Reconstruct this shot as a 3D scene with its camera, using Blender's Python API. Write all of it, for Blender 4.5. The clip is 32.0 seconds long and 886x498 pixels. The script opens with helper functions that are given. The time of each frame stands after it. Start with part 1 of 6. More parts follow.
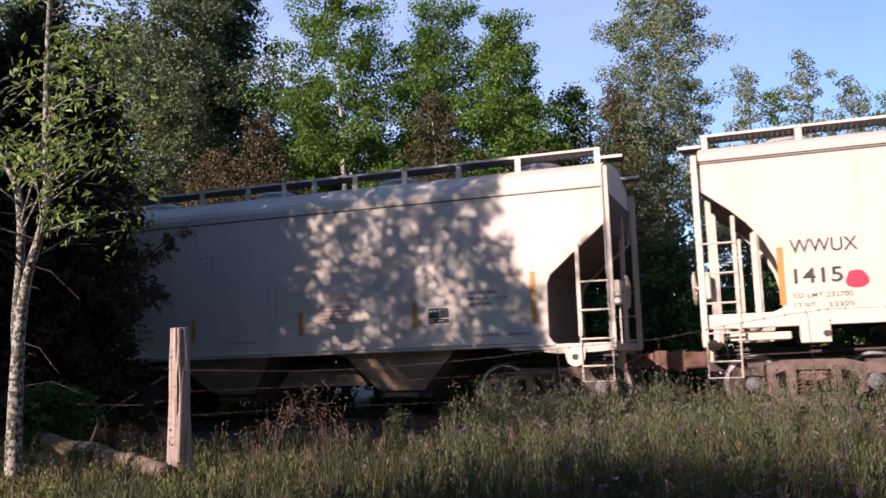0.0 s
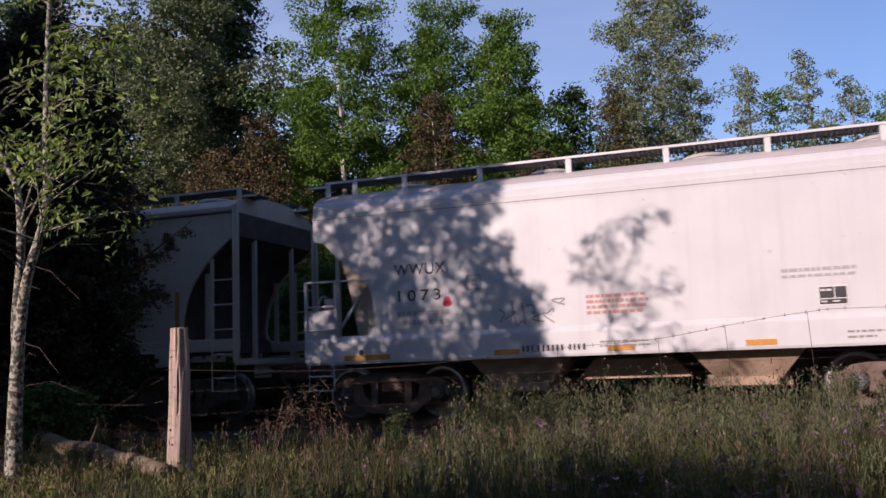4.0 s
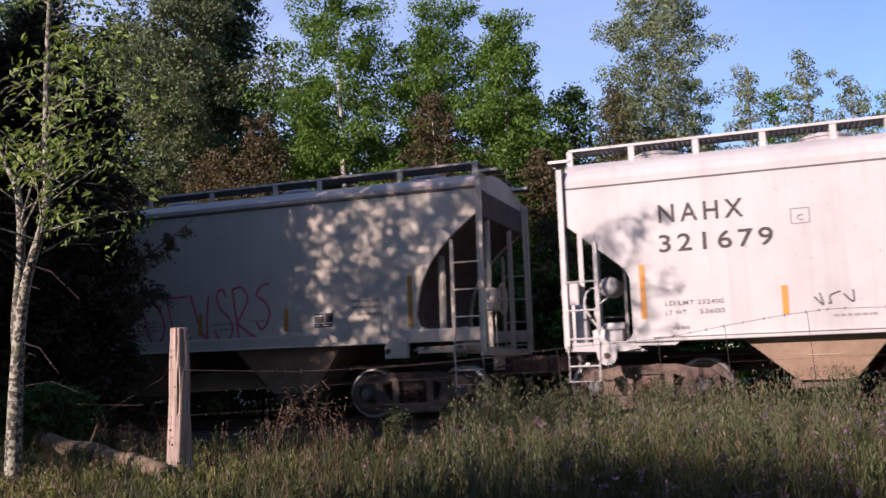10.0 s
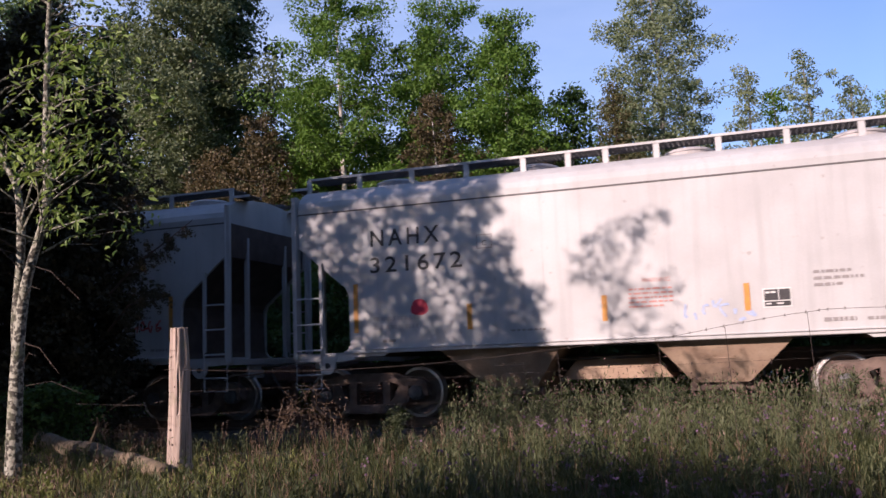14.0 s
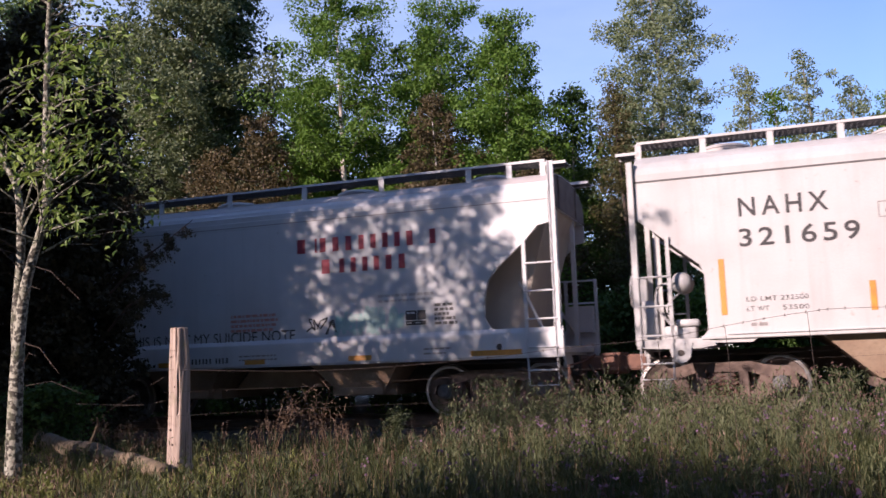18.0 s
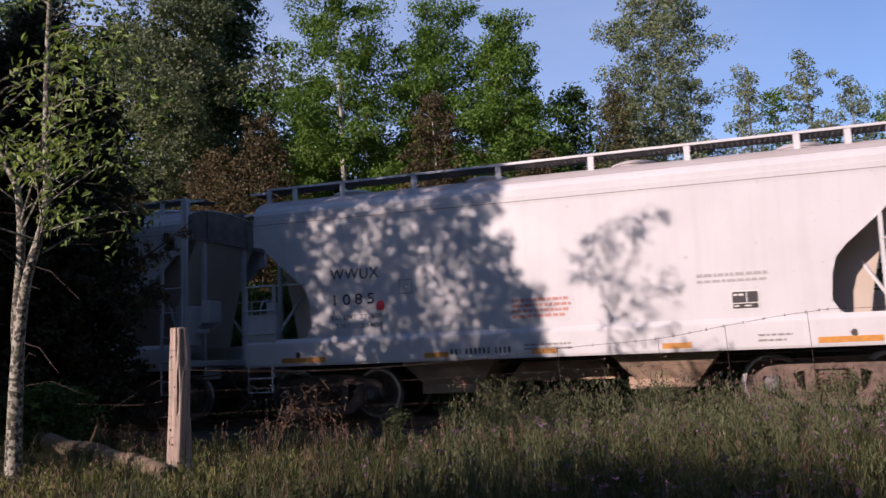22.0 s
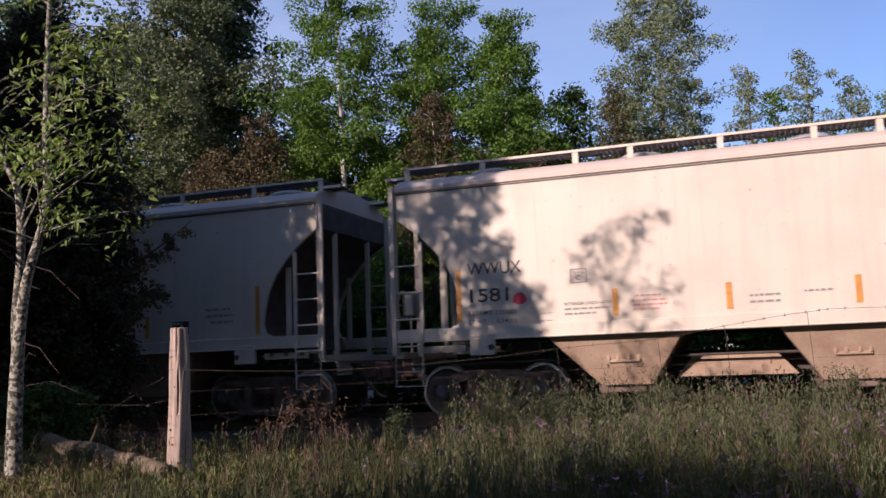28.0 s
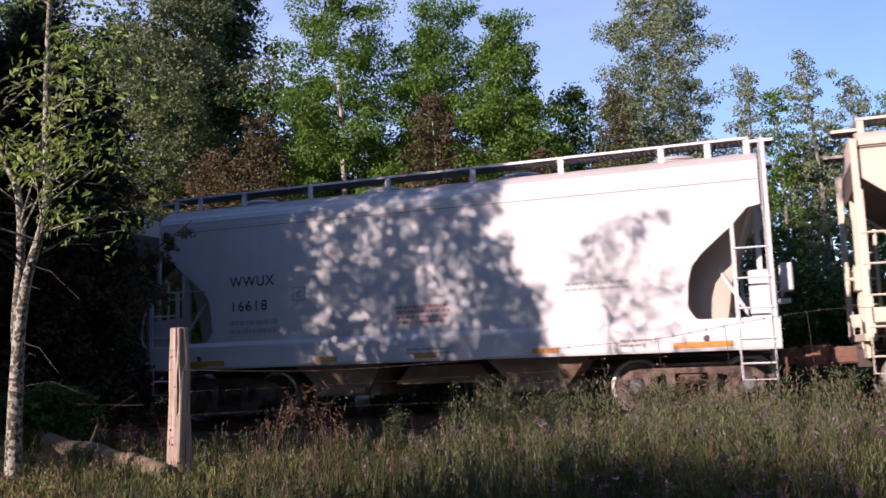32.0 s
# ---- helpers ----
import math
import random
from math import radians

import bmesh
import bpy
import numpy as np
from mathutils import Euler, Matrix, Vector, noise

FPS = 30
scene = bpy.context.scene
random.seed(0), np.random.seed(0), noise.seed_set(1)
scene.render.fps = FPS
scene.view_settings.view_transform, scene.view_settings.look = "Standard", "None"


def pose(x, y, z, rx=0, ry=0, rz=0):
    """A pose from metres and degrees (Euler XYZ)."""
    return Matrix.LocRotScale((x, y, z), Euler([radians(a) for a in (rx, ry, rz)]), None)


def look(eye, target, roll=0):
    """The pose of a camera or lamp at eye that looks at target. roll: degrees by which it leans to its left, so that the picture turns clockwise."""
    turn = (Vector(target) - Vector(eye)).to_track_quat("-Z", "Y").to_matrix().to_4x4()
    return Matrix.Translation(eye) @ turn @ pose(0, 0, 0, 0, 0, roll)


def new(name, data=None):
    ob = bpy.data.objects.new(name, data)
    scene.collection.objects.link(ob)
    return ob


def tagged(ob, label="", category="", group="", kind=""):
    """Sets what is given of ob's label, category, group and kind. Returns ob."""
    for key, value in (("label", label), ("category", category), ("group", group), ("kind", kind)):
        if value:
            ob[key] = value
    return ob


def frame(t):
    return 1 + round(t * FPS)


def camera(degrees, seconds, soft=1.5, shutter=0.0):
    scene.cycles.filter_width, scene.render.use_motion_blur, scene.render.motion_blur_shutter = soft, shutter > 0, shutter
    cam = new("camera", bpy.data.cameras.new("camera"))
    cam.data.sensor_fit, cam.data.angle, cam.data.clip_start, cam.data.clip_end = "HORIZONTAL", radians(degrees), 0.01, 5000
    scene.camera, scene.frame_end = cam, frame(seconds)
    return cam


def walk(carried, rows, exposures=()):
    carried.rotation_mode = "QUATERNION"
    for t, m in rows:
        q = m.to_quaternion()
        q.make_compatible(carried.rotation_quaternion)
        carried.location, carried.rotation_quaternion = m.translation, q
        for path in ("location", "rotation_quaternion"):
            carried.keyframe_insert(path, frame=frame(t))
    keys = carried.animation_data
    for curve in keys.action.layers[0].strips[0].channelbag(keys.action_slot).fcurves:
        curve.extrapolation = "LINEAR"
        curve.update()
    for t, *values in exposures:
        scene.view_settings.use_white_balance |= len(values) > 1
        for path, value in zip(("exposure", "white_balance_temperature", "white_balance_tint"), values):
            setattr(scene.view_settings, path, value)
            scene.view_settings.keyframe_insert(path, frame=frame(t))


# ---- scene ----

# ---------------------------------------------------------------- camera
cam = camera(51.78, 32.0, soft=1.55, shutter=0.2)
EYE = (0.0, -16.556, 0.972)
YAW, PITCH, ROLL = radians(-19.39), radians(7.085), -2.074
AIM = (EYE[0] + math.sin(YAW) * math.cos(PITCH), EYE[1] + math.cos(YAW) * math.cos(PITCH), EYE[2] + math.sin(PITCH))
VIEW = look(EYE, AIM, ROLL)
walk(cam, [(0.0, VIEW), (32.0, VIEW)], [(0.0, 0.91, 5850, 28), (1.0, 0.48, 5850, 28), (2.0, 0.43, 5850, 28), (3.0, 0.78, 5850, 28), (4.0, 0.32, 5850, 28), (5.0, 0.36, 5850, 28), (6.0, 0.70, 5850, 28), (7.0, 0.43, 5850, 28), (8.0, 0.93, 5850, 28), (9.0, 0.75, 5850, 28), (10.0, 0.75, 5850, 28), (11.0, 0.88, 5850, 28), (12.0, 0.55, 5850, 28), (13.0, 0.93, 5850, 28), (14.0, 0.70, 5850, 28), (15.0, 0.72, 5850, 28), (16.0, 0.78, 5850, 28), (17.0, 0.63, 5850, 28), (18.0, 0.83, 5850, 28), (19.0, 0.48, 5850, 28), (20.0, 0.33, 5850, 28), (21.0, 0.63, 5850, 28), (22.0, 0.36, 5850, 28), (23.0, 0.28, 5850, 28), (24.0, 0.60, 5850, 28), (25.0, 0.28, 5850, 28), (26.0, 0.35, 5850, 28), (27.0, 0.72, 5850, 28), (28.0, 0.48, 5850, 28), (29.0, 0.90, 5850, 28), (30.0, 0.53, 5850, 28), (31.0, 0.43, 5850, 28), (32.0, 0.83, 5850, 28)])

# ---------------------------------------------------------------- light
SUN_AZ, SUN_EL = radians(30), radians(22)   # travel: from +y towards +x; height
LDIR = Vector((math.sin(SUN_AZ) * math.cos(SUN_EL), math.cos(SUN_AZ) * math.cos(SUN_EL), -math.sin(SUN_EL)))
world = bpy.data.worlds.new("sky")
scene.world = world
world.use_nodes = True
wn = world.node_tree
sky = wn.nodes.new("ShaderNodeTexSky")
sky.sky_type, sky.sun_disc = "NISHITA", False
sky.sun_elevation = SUN_EL
sky.sun_rotation = math.atan2(-LDIR.x, -LDIR.y)
sky.air_density, sky.dust_density, sky.ozone_density = 1.0, 0.0, 3.0
wn.nodes["Background"].inputs["Strength"].default_value = 0.100
# thin high cloud, drawn out in streaks
ray = wn.nodes.new("ShaderNodeTexCoord")
drawn = wn.nodes.new("ShaderNodeMapping")
drawn.inputs["Scale"].default_value = (1.6, 1.6, 5.0)
drawn.inputs["Rotation"].default_value = (0.0, 0.35, 0.0)
wisp = wn.nodes.new("ShaderNodeTexNoise")
wisp.inputs["Scale"].default_value, wisp.inputs["Detail"].default_value, wisp.inputs["Roughness"].default_value = 1.7, 6.0, 0.55
fade = wn.nodes.new("ShaderNodeMapRange")
fade.inputs["From Min"].default_value, fade.inputs["From Max"].default_value = 0.3, 0.72
fade.inputs["To Min"].default_value, fade.inputs["To Max"].default_value = 0.45, 1.2
veil = wn.nodes.new("ShaderNodeMix")
veil.data_type = "RGBA"
veil.inputs[7].default_value = (5.1, 5.9, 6.9, 1.0)
wn.links.new(ray.outputs["Generated"], drawn.inputs["Vector"])
wn.links.new(drawn.outputs["Vector"], wisp.inputs["Vector"])
wn.links.new(wisp.outputs["Fac"], fade.inputs["Value"])
# the veil lies low and to one side, clear blue overhead
axes = wn.nodes.new("ShaderNodeSeparateXYZ")
wn.links.new(ray.outputs["Generated"], axes.inputs[0])
amount = fade.outputs["Result"]
for axis, a, b, at_a, at_b in (("X", -0.5, 0.1, 0.72, 0.06), ("Z", 0.3, 0.75, 1.0, 0.1)):
    bank = wn.nodes.new("ShaderNodeMapRange")
    for slot, value in zip(("From Min", "From Max", "To Min", "To Max"), (a, b, at_a, at_b)):
        bank.inputs[slot].default_value = value
    times = wn.nodes.new("ShaderNodeMath")
    times.operation = "MULTIPLY"
    wn.links.new(axes.outputs[axis], bank.inputs["Value"])
    wn.links.new(bank.outputs["Result"], times.inputs[0])
    wn.links.new(amount, times.inputs[1])
    amount = times.outputs[0]
wn.links.new(amount, veil.inputs[0])
wn.links.new(sky.outputs[0], veil.inputs[6])
wn.links.new(veil.outputs[2], wn.nodes["Background"].inputs["Color"])
sun = new("sun", bpy.data.lights.new("sun", "SUN"))
sun.data.energy, sun.data.angle, sun.data.color = 5.0, radians(0.53), (1.0, 0.81, 0.61)
sun.matrix_world = look((0, 0, 60), Vector((0, 0, 60)) + LDIR)


# ---------------------------------------------------------------- materials
def mat(name, rough=0.6, metal=0.0):
    m = bpy.data.materials.new(name)
    m.use_nodes = True
    b = m.node_tree.nodes["Principled BSDF"]
    b.inputs["Roughness"].default_value, b.inputs["Metallic"].default_value = rough, metal
    return m, m.node_tree, b


def rgb(c):
    return (c[0], c[1], c[2], 1.0)


def node(nt, kind, **vals):
    n = nt.nodes.new(kind)
    for k, v in vals.items():
        n.inputs[k].default_value = v
    return n


def mix(nt, fac, a, b, how="MIX"):
    n = nt.nodes.new("ShaderNodeMix")
    n.data_type, n.blend_type = "RGBA", how
    for sock, v in ((n.inputs[0], fac), (n.inputs[6], a), (n.inputs[7], b)):
        if isinstance(v, bpy.types.NodeSocket):
            nt.links.new(v, sock)
        elif isinstance(v, (tuple, list)):
            sock.default_value = rgb(v)
        else:
            sock.default_value = v
    return n.outputs[2]


def ramp(nt, src, lo, hi, a=0.0, b=1.0):
    n = nt.nodes.new("ShaderNodeMapRange")
    for i, v in zip((1, 2, 3, 4), (lo, hi, a, b)):
        n.inputs[i].default_value = v
    nt.links.new(src, n.inputs[0])
    return n.outputs[0]


def noise_tex(nt, scale, detail=4.0, stretch=(1, 1, 1), coord="Object"):
    tc = nt.nodes.new("ShaderNodeTexCoord")
    mp = nt.nodes.new("ShaderNodeMapping")
    mp.inputs["Scale"].default_value = stretch
    nt.links.new(tc.outputs[coord], mp.inputs[0])
    n = node(nt, "ShaderNodeTexNoise", Scale=scale, Detail=detail)
    nt.links.new(mp.outputs[0], n.inputs["Vector"])
    return n.outputs[0]


def bump(nt, b, h, strength, dist=0.02):
    n = node(nt, "ShaderNodeBump", Strength=strength, Distance=dist)
    nt.links.new(h, n.inputs["Height"])
    nt.links.new(n.outputs[0], b.inputs["Normal"])


def painted(name, base, dirt, amount=0.5, rough=0.45, rust=0.0):
    """Weathered paint: broad stains, run-down streaks, fine grain and some rust specks."""
    m, nt, b = mat(name, rough)
    broad = ramp(nt, noise_tex(nt, 0.9, 5), 0.42, 0.75)
    streak = ramp(nt, noise_tex(nt, 5.0, 4, (1, 1, 0.06)), 0.5, 0.8)
    grain = ramp(nt, noise_tex(nt, 45.0, 3), 0.35, 0.75)
    c = mix(nt, ramp(nt, broad, 0, 1, 0, amount * 0.6), base, dirt)
    c = mix(nt, ramp(nt, streak, 0, 1, 0, amount * 0.55), c, dirt)
    c = mix(nt, ramp(nt, grain, 0, 1, 0, amount * 0.25), c, dirt)
    if rust:
        spot = ramp(nt, noise_tex(nt, 9.0, 6), 0.68, 0.76)
        c = mix(nt, ramp(nt, spot, 0, 1, 0, rust), c, (0.16, 0.075, 0.04))
    nt.links.new(c, b.inputs["Base Color"])
    nt.links.new(ramp(nt, broad, 0, 1, rough, rough + 0.25), b.inputs["Roughness"])
    bump(nt, b, noise_tex(nt, 1.6, 3), 0.12, 0.03)
    return m


def dusty(name, a, c2, scale=7.0, rough=0.85, metal=0.0):
    m, nt, b = mat(name, rough, metal)
    c = mix(nt, ramp(nt, noise_tex(nt, scale, 6), 0.3, 0.7), a, c2)
    c = mix(nt, ramp(nt, noise_tex(nt, scale * 9, 3), 0.45, 0.8, 0, 0.5), c, (a[0] * 0.5, a[1] * 0.5, a[2] * 0.5))
    nt.links.new(c, b.inputs["Base Color"])
    bump(nt, b, noise_tex(nt, scale * 6, 4), 0.35, 0.01)
    return m


def foliage(name, a, b2, trans=0.35, rough=0.55):
    """Leaves: two greens by leaf, half let through."""
    m, nt, b = mat(name, rough)
    geo = nt.nodes.new("ShaderNodeNewGeometry")
    info = nt.nodes.new("ShaderNodeObjectInfo")
    c = mix(nt, geo.outputs["Random Per Island"], a, b2)
    c = mix(nt, ramp(nt, info.outputs["Random"], 0, 1, 0, 0.25), c, (b2[0] * 1.2, b2[1] * 1.05, b2[2] * 0.8))
    nt.links.new(c, b.inputs["Base Color"])
    b.inputs["Specular IOR Level"].default_value = 0.3
    tr = nt.nodes.new("ShaderNodeBsdfTranslucent")
    nt.links.new(mix(nt, 1.0, c, (1.0, 1.0, 0.6), "MULTIPLY"), tr.inputs[0])
    ms = nt.nodes.new("ShaderNodeMixShader")
    ms.inputs[0].default_value = trans
    nt.links.new(b.outputs[0], ms.inputs[1])
    nt.links.new(tr.outputs[0], ms.inputs[2])
    nt.links.new(ms.outputs[0], nt.nodes["Material Output"].inputs[0])
    return m


CREAM = painted("cream_paint", (0.615, 0.545, 0.45), (0.36, 0.305, 0.245), 0.6, rust=0.35)
GREY = painted("grey_paint", (0.49, 0.487, 0.487), (0.29, 0.28, 0.28), 0.9, rust=0.3)
WHITE = painted("white_paint", (0.57, 0.57, 0.585), (0.38, 0.38, 0.39), 0.55, rust=0.2)
BEIGE = painted("stained_beige_sheet", (0.50, 0.43, 0.36), (0.34, 0.27, 0.21), 0.6, 0.6)
ROOFCREAM = painted("cream_roof", (0.60, 0.50, 0.42), (0.42, 0.34, 0.30), 0.55, 0.6)
# inner body, darker and browner than the side sheets
SLOPE = dusty("dark_brown_slope_sheet", (0.13, 0.095, 0.08), (0.075, 0.055, 0.05), 4)
ROOF = painted("roof_dust", (0.46, 0.43, 0.42), (0.30, 0.27, 0.26), 0.6, 0.7)
# dusty brown, with the shade of the car ends put into the colour
ENDSHADE = dusty("end_dust_shade", (0.20, 0.165, 0.15), (0.11, 0.09, 0.085), 4)
TAN = dusty("hopper_dust", (0.42, 0.31, 0.22), (0.30, 0.20, 0.14), 2.5)
TRUCK = dusty("truck_rust", (0.19, 0.135, 0.11), (0.09, 0.062, 0.052), 8)
WHEEL = dusty("wheel_steel", (0.17, 0.13, 0.11), (0.10, 0.075, 0.065), 10, 0.6, 0.3)
TREAD = dusty("bright_tread", (0.45, 0.43, 0.42), (0.33, 0.30, 0.28), 12, 0.35, 0.8)
DARK = dusty("underframe_black", (0.05, 0.045, 0.042), (0.085, 0.065, 0.055), 6)
RUST = dusty("coupler_rust", (0.20, 0.10, 0.07), (0.12, 0.065, 0.05), 9)
GRATE = dusty("galvanized_grating", (0.17, 0.165, 0.17), (0.10, 0.10, 0.105), 14, 0.6, 0.3)
BLACK = dusty("black_stencil", (0.025, 0.025, 0.03), (0.05, 0.045, 0.045), 20, 0.6)
RED = dusty("red_stencil", (0.34, 0.035, 0.06), (0.27, 0.04, 0.06), 14, 0.6)
PINK = dusty("red_dot_paint", (0.62, 0.03, 0.07), (0.5, 0.03, 0.06), 14, 0.6)
FADED = dusty("faded_black_stencil", (0.30, 0.28, 0.27), (0.22, 0.20, 0.20), 30, 0.7)
DULL = dusty("dull_black_stencil", (0.12, 0.11, 0.11), (0.08, 0.075, 0.075), 30, 0.7)
FADERED = dusty("faded_red_stencil", (0.55, 0.22, 0.20), (0.5, 0.3, 0.26), 30, 0.7)
YELLOW = dusty("yellow_reflector", (0.60, 0.27, 0.035), (0.45, 0.2, 0.04), 12, 0.5)
SPRAYRED = dusty("red_spray_paint", (0.42, 0.06, 0.06), (0.5, 0.13, 0.1), 12, 0.6)
PALEPINK = dusty("pale_pink_spray", (0.60, 0.42, 0.42), (0.56, 0.36, 0.37), 9, 0.6)
SPRAYHOT = dusty("hot_pink_spray", (0.66, 0.075, 0.13), (0.60, 0.11, 0.15), 12, 0.6)
SPRAYPINK = dusty("pink_spray_paint", (0.62, 0.16, 0.18), (0.66, 0.3, 0.3), 12, 0.6)
TEAL = dusty("teal_spray_paint", (0.32, 0.52, 0.50), (0.45, 0.55, 0.53), 6, 0.6)
BLUE = dusty("blue_spray_paint", (0.30, 0.38, 0.58), (0.42, 0.46, 0.58), 6, 0.6)
FAINT = dusty("faint_stencil", (0.42, 0.41, 0.41), (0.34, 0.33, 0.33), 30, 0.7)
LABELW = dusty("white_label", (0.72, 0.72, 0.70), (0.6, 0.6, 0.58), 20, 0.5)

def weathered(name):
    """Silvered wood: long grain, dark checks, patches of old bark colour."""
    m, nt, b = mat(name, 0.9)
    grain = noise_tex(nt, 1.0, 5, (55, 55, 2.2))
    c = mix(nt, ramp(nt, grain, 0.35, 0.65), (0.43, 0.34, 0.29), (0.27, 0.205, 0.17))
    c = mix(nt, ramp(nt, noise_tex(nt, 1.0, 4, (90, 90, 1.6)), 0.60, 0.68), c, (0.06, 0.048, 0.04))
    c = mix(nt, ramp(nt, noise_tex(nt, 7, 4), 0.55, 0.75, 0, 0.6), c, (0.20, 0.19, 0.12))
    nt.links.new(c, b.inputs["Base Color"])
    bump(nt, b, grain, 0.45, 0.015)
    return m


WOOD = weathered("grey_cedar")
LOGBARK = dusty("log_bark", (0.24, 0.18, 0.12), (0.08, 0.065, 0.045), 14, 0.95)
BARK = dusty("aspen_bark", (0.34, 0.32, 0.27), (0.06, 0.052, 0.042), 16, 0.9)
def lichen_bark(name):
    m, nt, b = mat(name, 0.9)
    c = mix(nt, ramp(nt, noise_tex(nt, 26, 5), 0.46, 0.56), (0.05, 0.045, 0.036), (0.33, 0.32, 0.26))
    c = mix(nt, ramp(nt, noise_tex(nt, 7, 4), 0.5, 0.7, 0, 0.7), c, (0.12, 0.13, 0.075))
    nt.links.new(c, b.inputs["Base Color"])
    bump(nt, b, noise_tex(nt, 40, 4), 0.6, 0.02)
    return m


NEARBARK = lichen_bark("lichen_bark")
BIRCH = dusty("white_birch_bark", (0.62, 0.58, 0.52), (0.22, 0.19, 0.16), 4, 0.8)
BROWNBARK = dusty("brown_bark", (0.12, 0.085, 0.065), (0.06, 0.045, 0.04), 9, 0.95)
WIRE = dusty("rusty_wire", (0.05, 0.038, 0.034), (0.09, 0.07, 0.06), 20, 0.7, 0.3)
LEAF = foliage("aspen_leaf", (0.052, 0.12, 0.015), (0.13, 0.23, 0.036))
LEAFPALE = foliage("poplar_leaf", (0.11, 0.158, 0.082), (0.25, 0.295, 0.175))
LEAFGREY = foliage("grey_poplar_leaf", (0.06, 0.092, 0.048), (0.145, 0.18, 0.098), 0.3)
LEAFDARK = foliage("oak_leaf", (0.045, 0.085, 0.032), (0.085, 0.13, 0.052), 0.25)
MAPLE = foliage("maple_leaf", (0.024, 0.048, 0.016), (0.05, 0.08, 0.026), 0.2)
LEAFNEAR = foliage("cherry_leaf", (0.085, 0.165, 0.035), (0.27, 0.355, 0.105), 0.4, 0.45)
CEDAR = foliage("cedar_spray", (0.036, 0.032, 0.018), (0.07, 0.058, 0.032), 0.15, 0.8)
DEADCEDAR = foliage("browning_cedar_spray", (0.062, 0.055, 0.028), (0.115, 0.088, 0.044), 0.25)
CEDAROLIVE = foliage("olive_cedar_spray", (0.06, 0.07, 0.025), (0.12, 0.10, 0.04), 0.2)
DRYSTALK = foliage("dry_stalk", (0.085, 0.055, 0.04), (0.17, 0.12, 0.085), 0.1)
SHRUB = foliage("shrub_leaf", (0.04, 0.09, 0.02), (0.095, 0.16, 0.04), 0.3)
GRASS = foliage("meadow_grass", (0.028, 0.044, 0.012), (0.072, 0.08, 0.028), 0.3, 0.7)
STRAW = foliage("dry_grass", (0.16, 0.11, 0.065), (0.30, 0.22, 0.13), 0.3, 0.7)
SEEDHEAD = foliage("seed_head", (0.13, 0.075, 0.07), (0.24, 0.15, 0.14), 0.2, 0.7)
# herb leaf brightened to carry the sun on the ground by the post
HERBLIT = foliage("sunlit_herb_leaf", (0.10, 0.14, 0.045), (0.21, 0.23, 0.085), 0.3, 0.6)
# lighter copy of the weed leaf, sunlight put into its colour
WEEDLIT = foliage("sunlit_weed_leaf", (0.075, 0.10, 0.045), (0.17, 0.185, 0.10), 0.3, 0.6)
WEED = foliage("weed_leaf", (0.030, 0.050, 0.020), (0.075, 0.090, 0.045), 0.3, 0.6)
PURPLE = foliage("knapweed_flower", (0.15, 0.085, 0.17), (0.22, 0.14, 0.23), 0.3, 0.6)
SOIL = dusty("meadow_soil", (0.03, 0.025, 0.015), (0.055, 0.045, 0.028), 3, 0.95)
BALLAST = dusty("ballast_stone", (0.085, 0.07, 0.06), (0.045, 0.038, 0.034), 16, 0.95)
TIE = dusty("creosoted_tie", (0.06, 0.045, 0.035), (0.10, 0.08, 0.065), 8, 0.9)
RAIL = dusty("rail_steel", (0.17, 0.11, 0.08), (0.11, 0.075, 0.06), 9, 0.7, 0.4)

# ---------------------------------------------------------------- mesh helpers
MESHES = {}


def mesh_from(name, verts, faces, material, smooth=False):
    me = bpy.data.meshes.new(name)
    me.from_pydata(verts, [], faces)
    me.materials.append(material)
    if smooth:
        me.polygons.foreach_set("use_smooth", [True] * len(me.polygons))
    me.update()
    return me


def bm_mesh(name, bm, material, smooth=False):
    bmesh.ops.recalc_face_normals(bm, faces=bm.faces)
    me = bpy.data.meshes.new(name)
    bm.to_mesh(me)
    bm.free()
    me.materials.append(material)
    if smooth:
        me.polygons.foreach_set("use_smooth", [True] * len(me.polygons))
    return me


def part(name, bm, material, parent, label="", at=None, key=None, smooth=False):
    """One mesh object under a thing or part; bm is a bmesh, a mesh, or a function that makes the bmesh once per key."""
    if key is not None:
        k = (key, material.name)
        if k not in MESHES:
            MESHES[k] = bm_mesh(name, bm(), material, smooth)
        me = MESHES[k]
    elif isinstance(bm, bpy.types.Mesh):
        me = bm
    else:
        me = bm_mesh(name, bm, material, smooth)
    ob = new(name, me)
    ob.parent = parent
    if at is not None:
        ob.matrix_basis = at
    if label:
        tagged(ob, label)
    return ob


def thing(name, label, category, group="", kind="", at=None, data=None):
    ob = tagged(new(name, data), label, category, group, kind)
    if at is not None:
        ob.matrix_basis = at
    return ob


def box(bm, x0, x1, y0, y1, z0, z1, bevel=0.0):
    vs = [bm.verts.new((x, y, z)) for x in (x0, x1) for y in (y0, y1) for z in (z0, z1)]
    fs = [bm.faces.new([vs[i] for i in q]) for q in ((0, 1, 3, 2), (4, 6, 7, 5), (0, 4, 5, 1), (2, 3, 7, 6), (0, 2, 6, 4), (1, 5, 7, 3))]
    if bevel:
        es = list({e for f in fs for e in f.edges})
        bmesh.ops.bevel(bm, geom=es, offset=bevel, segments=1, affect="EDGES")
    return bm


def boxes(*specs, bevel=0.0):
    bm = bmesh.new()
    for s in specs:
        box(bm, *s, bevel=bevel)
    return bm


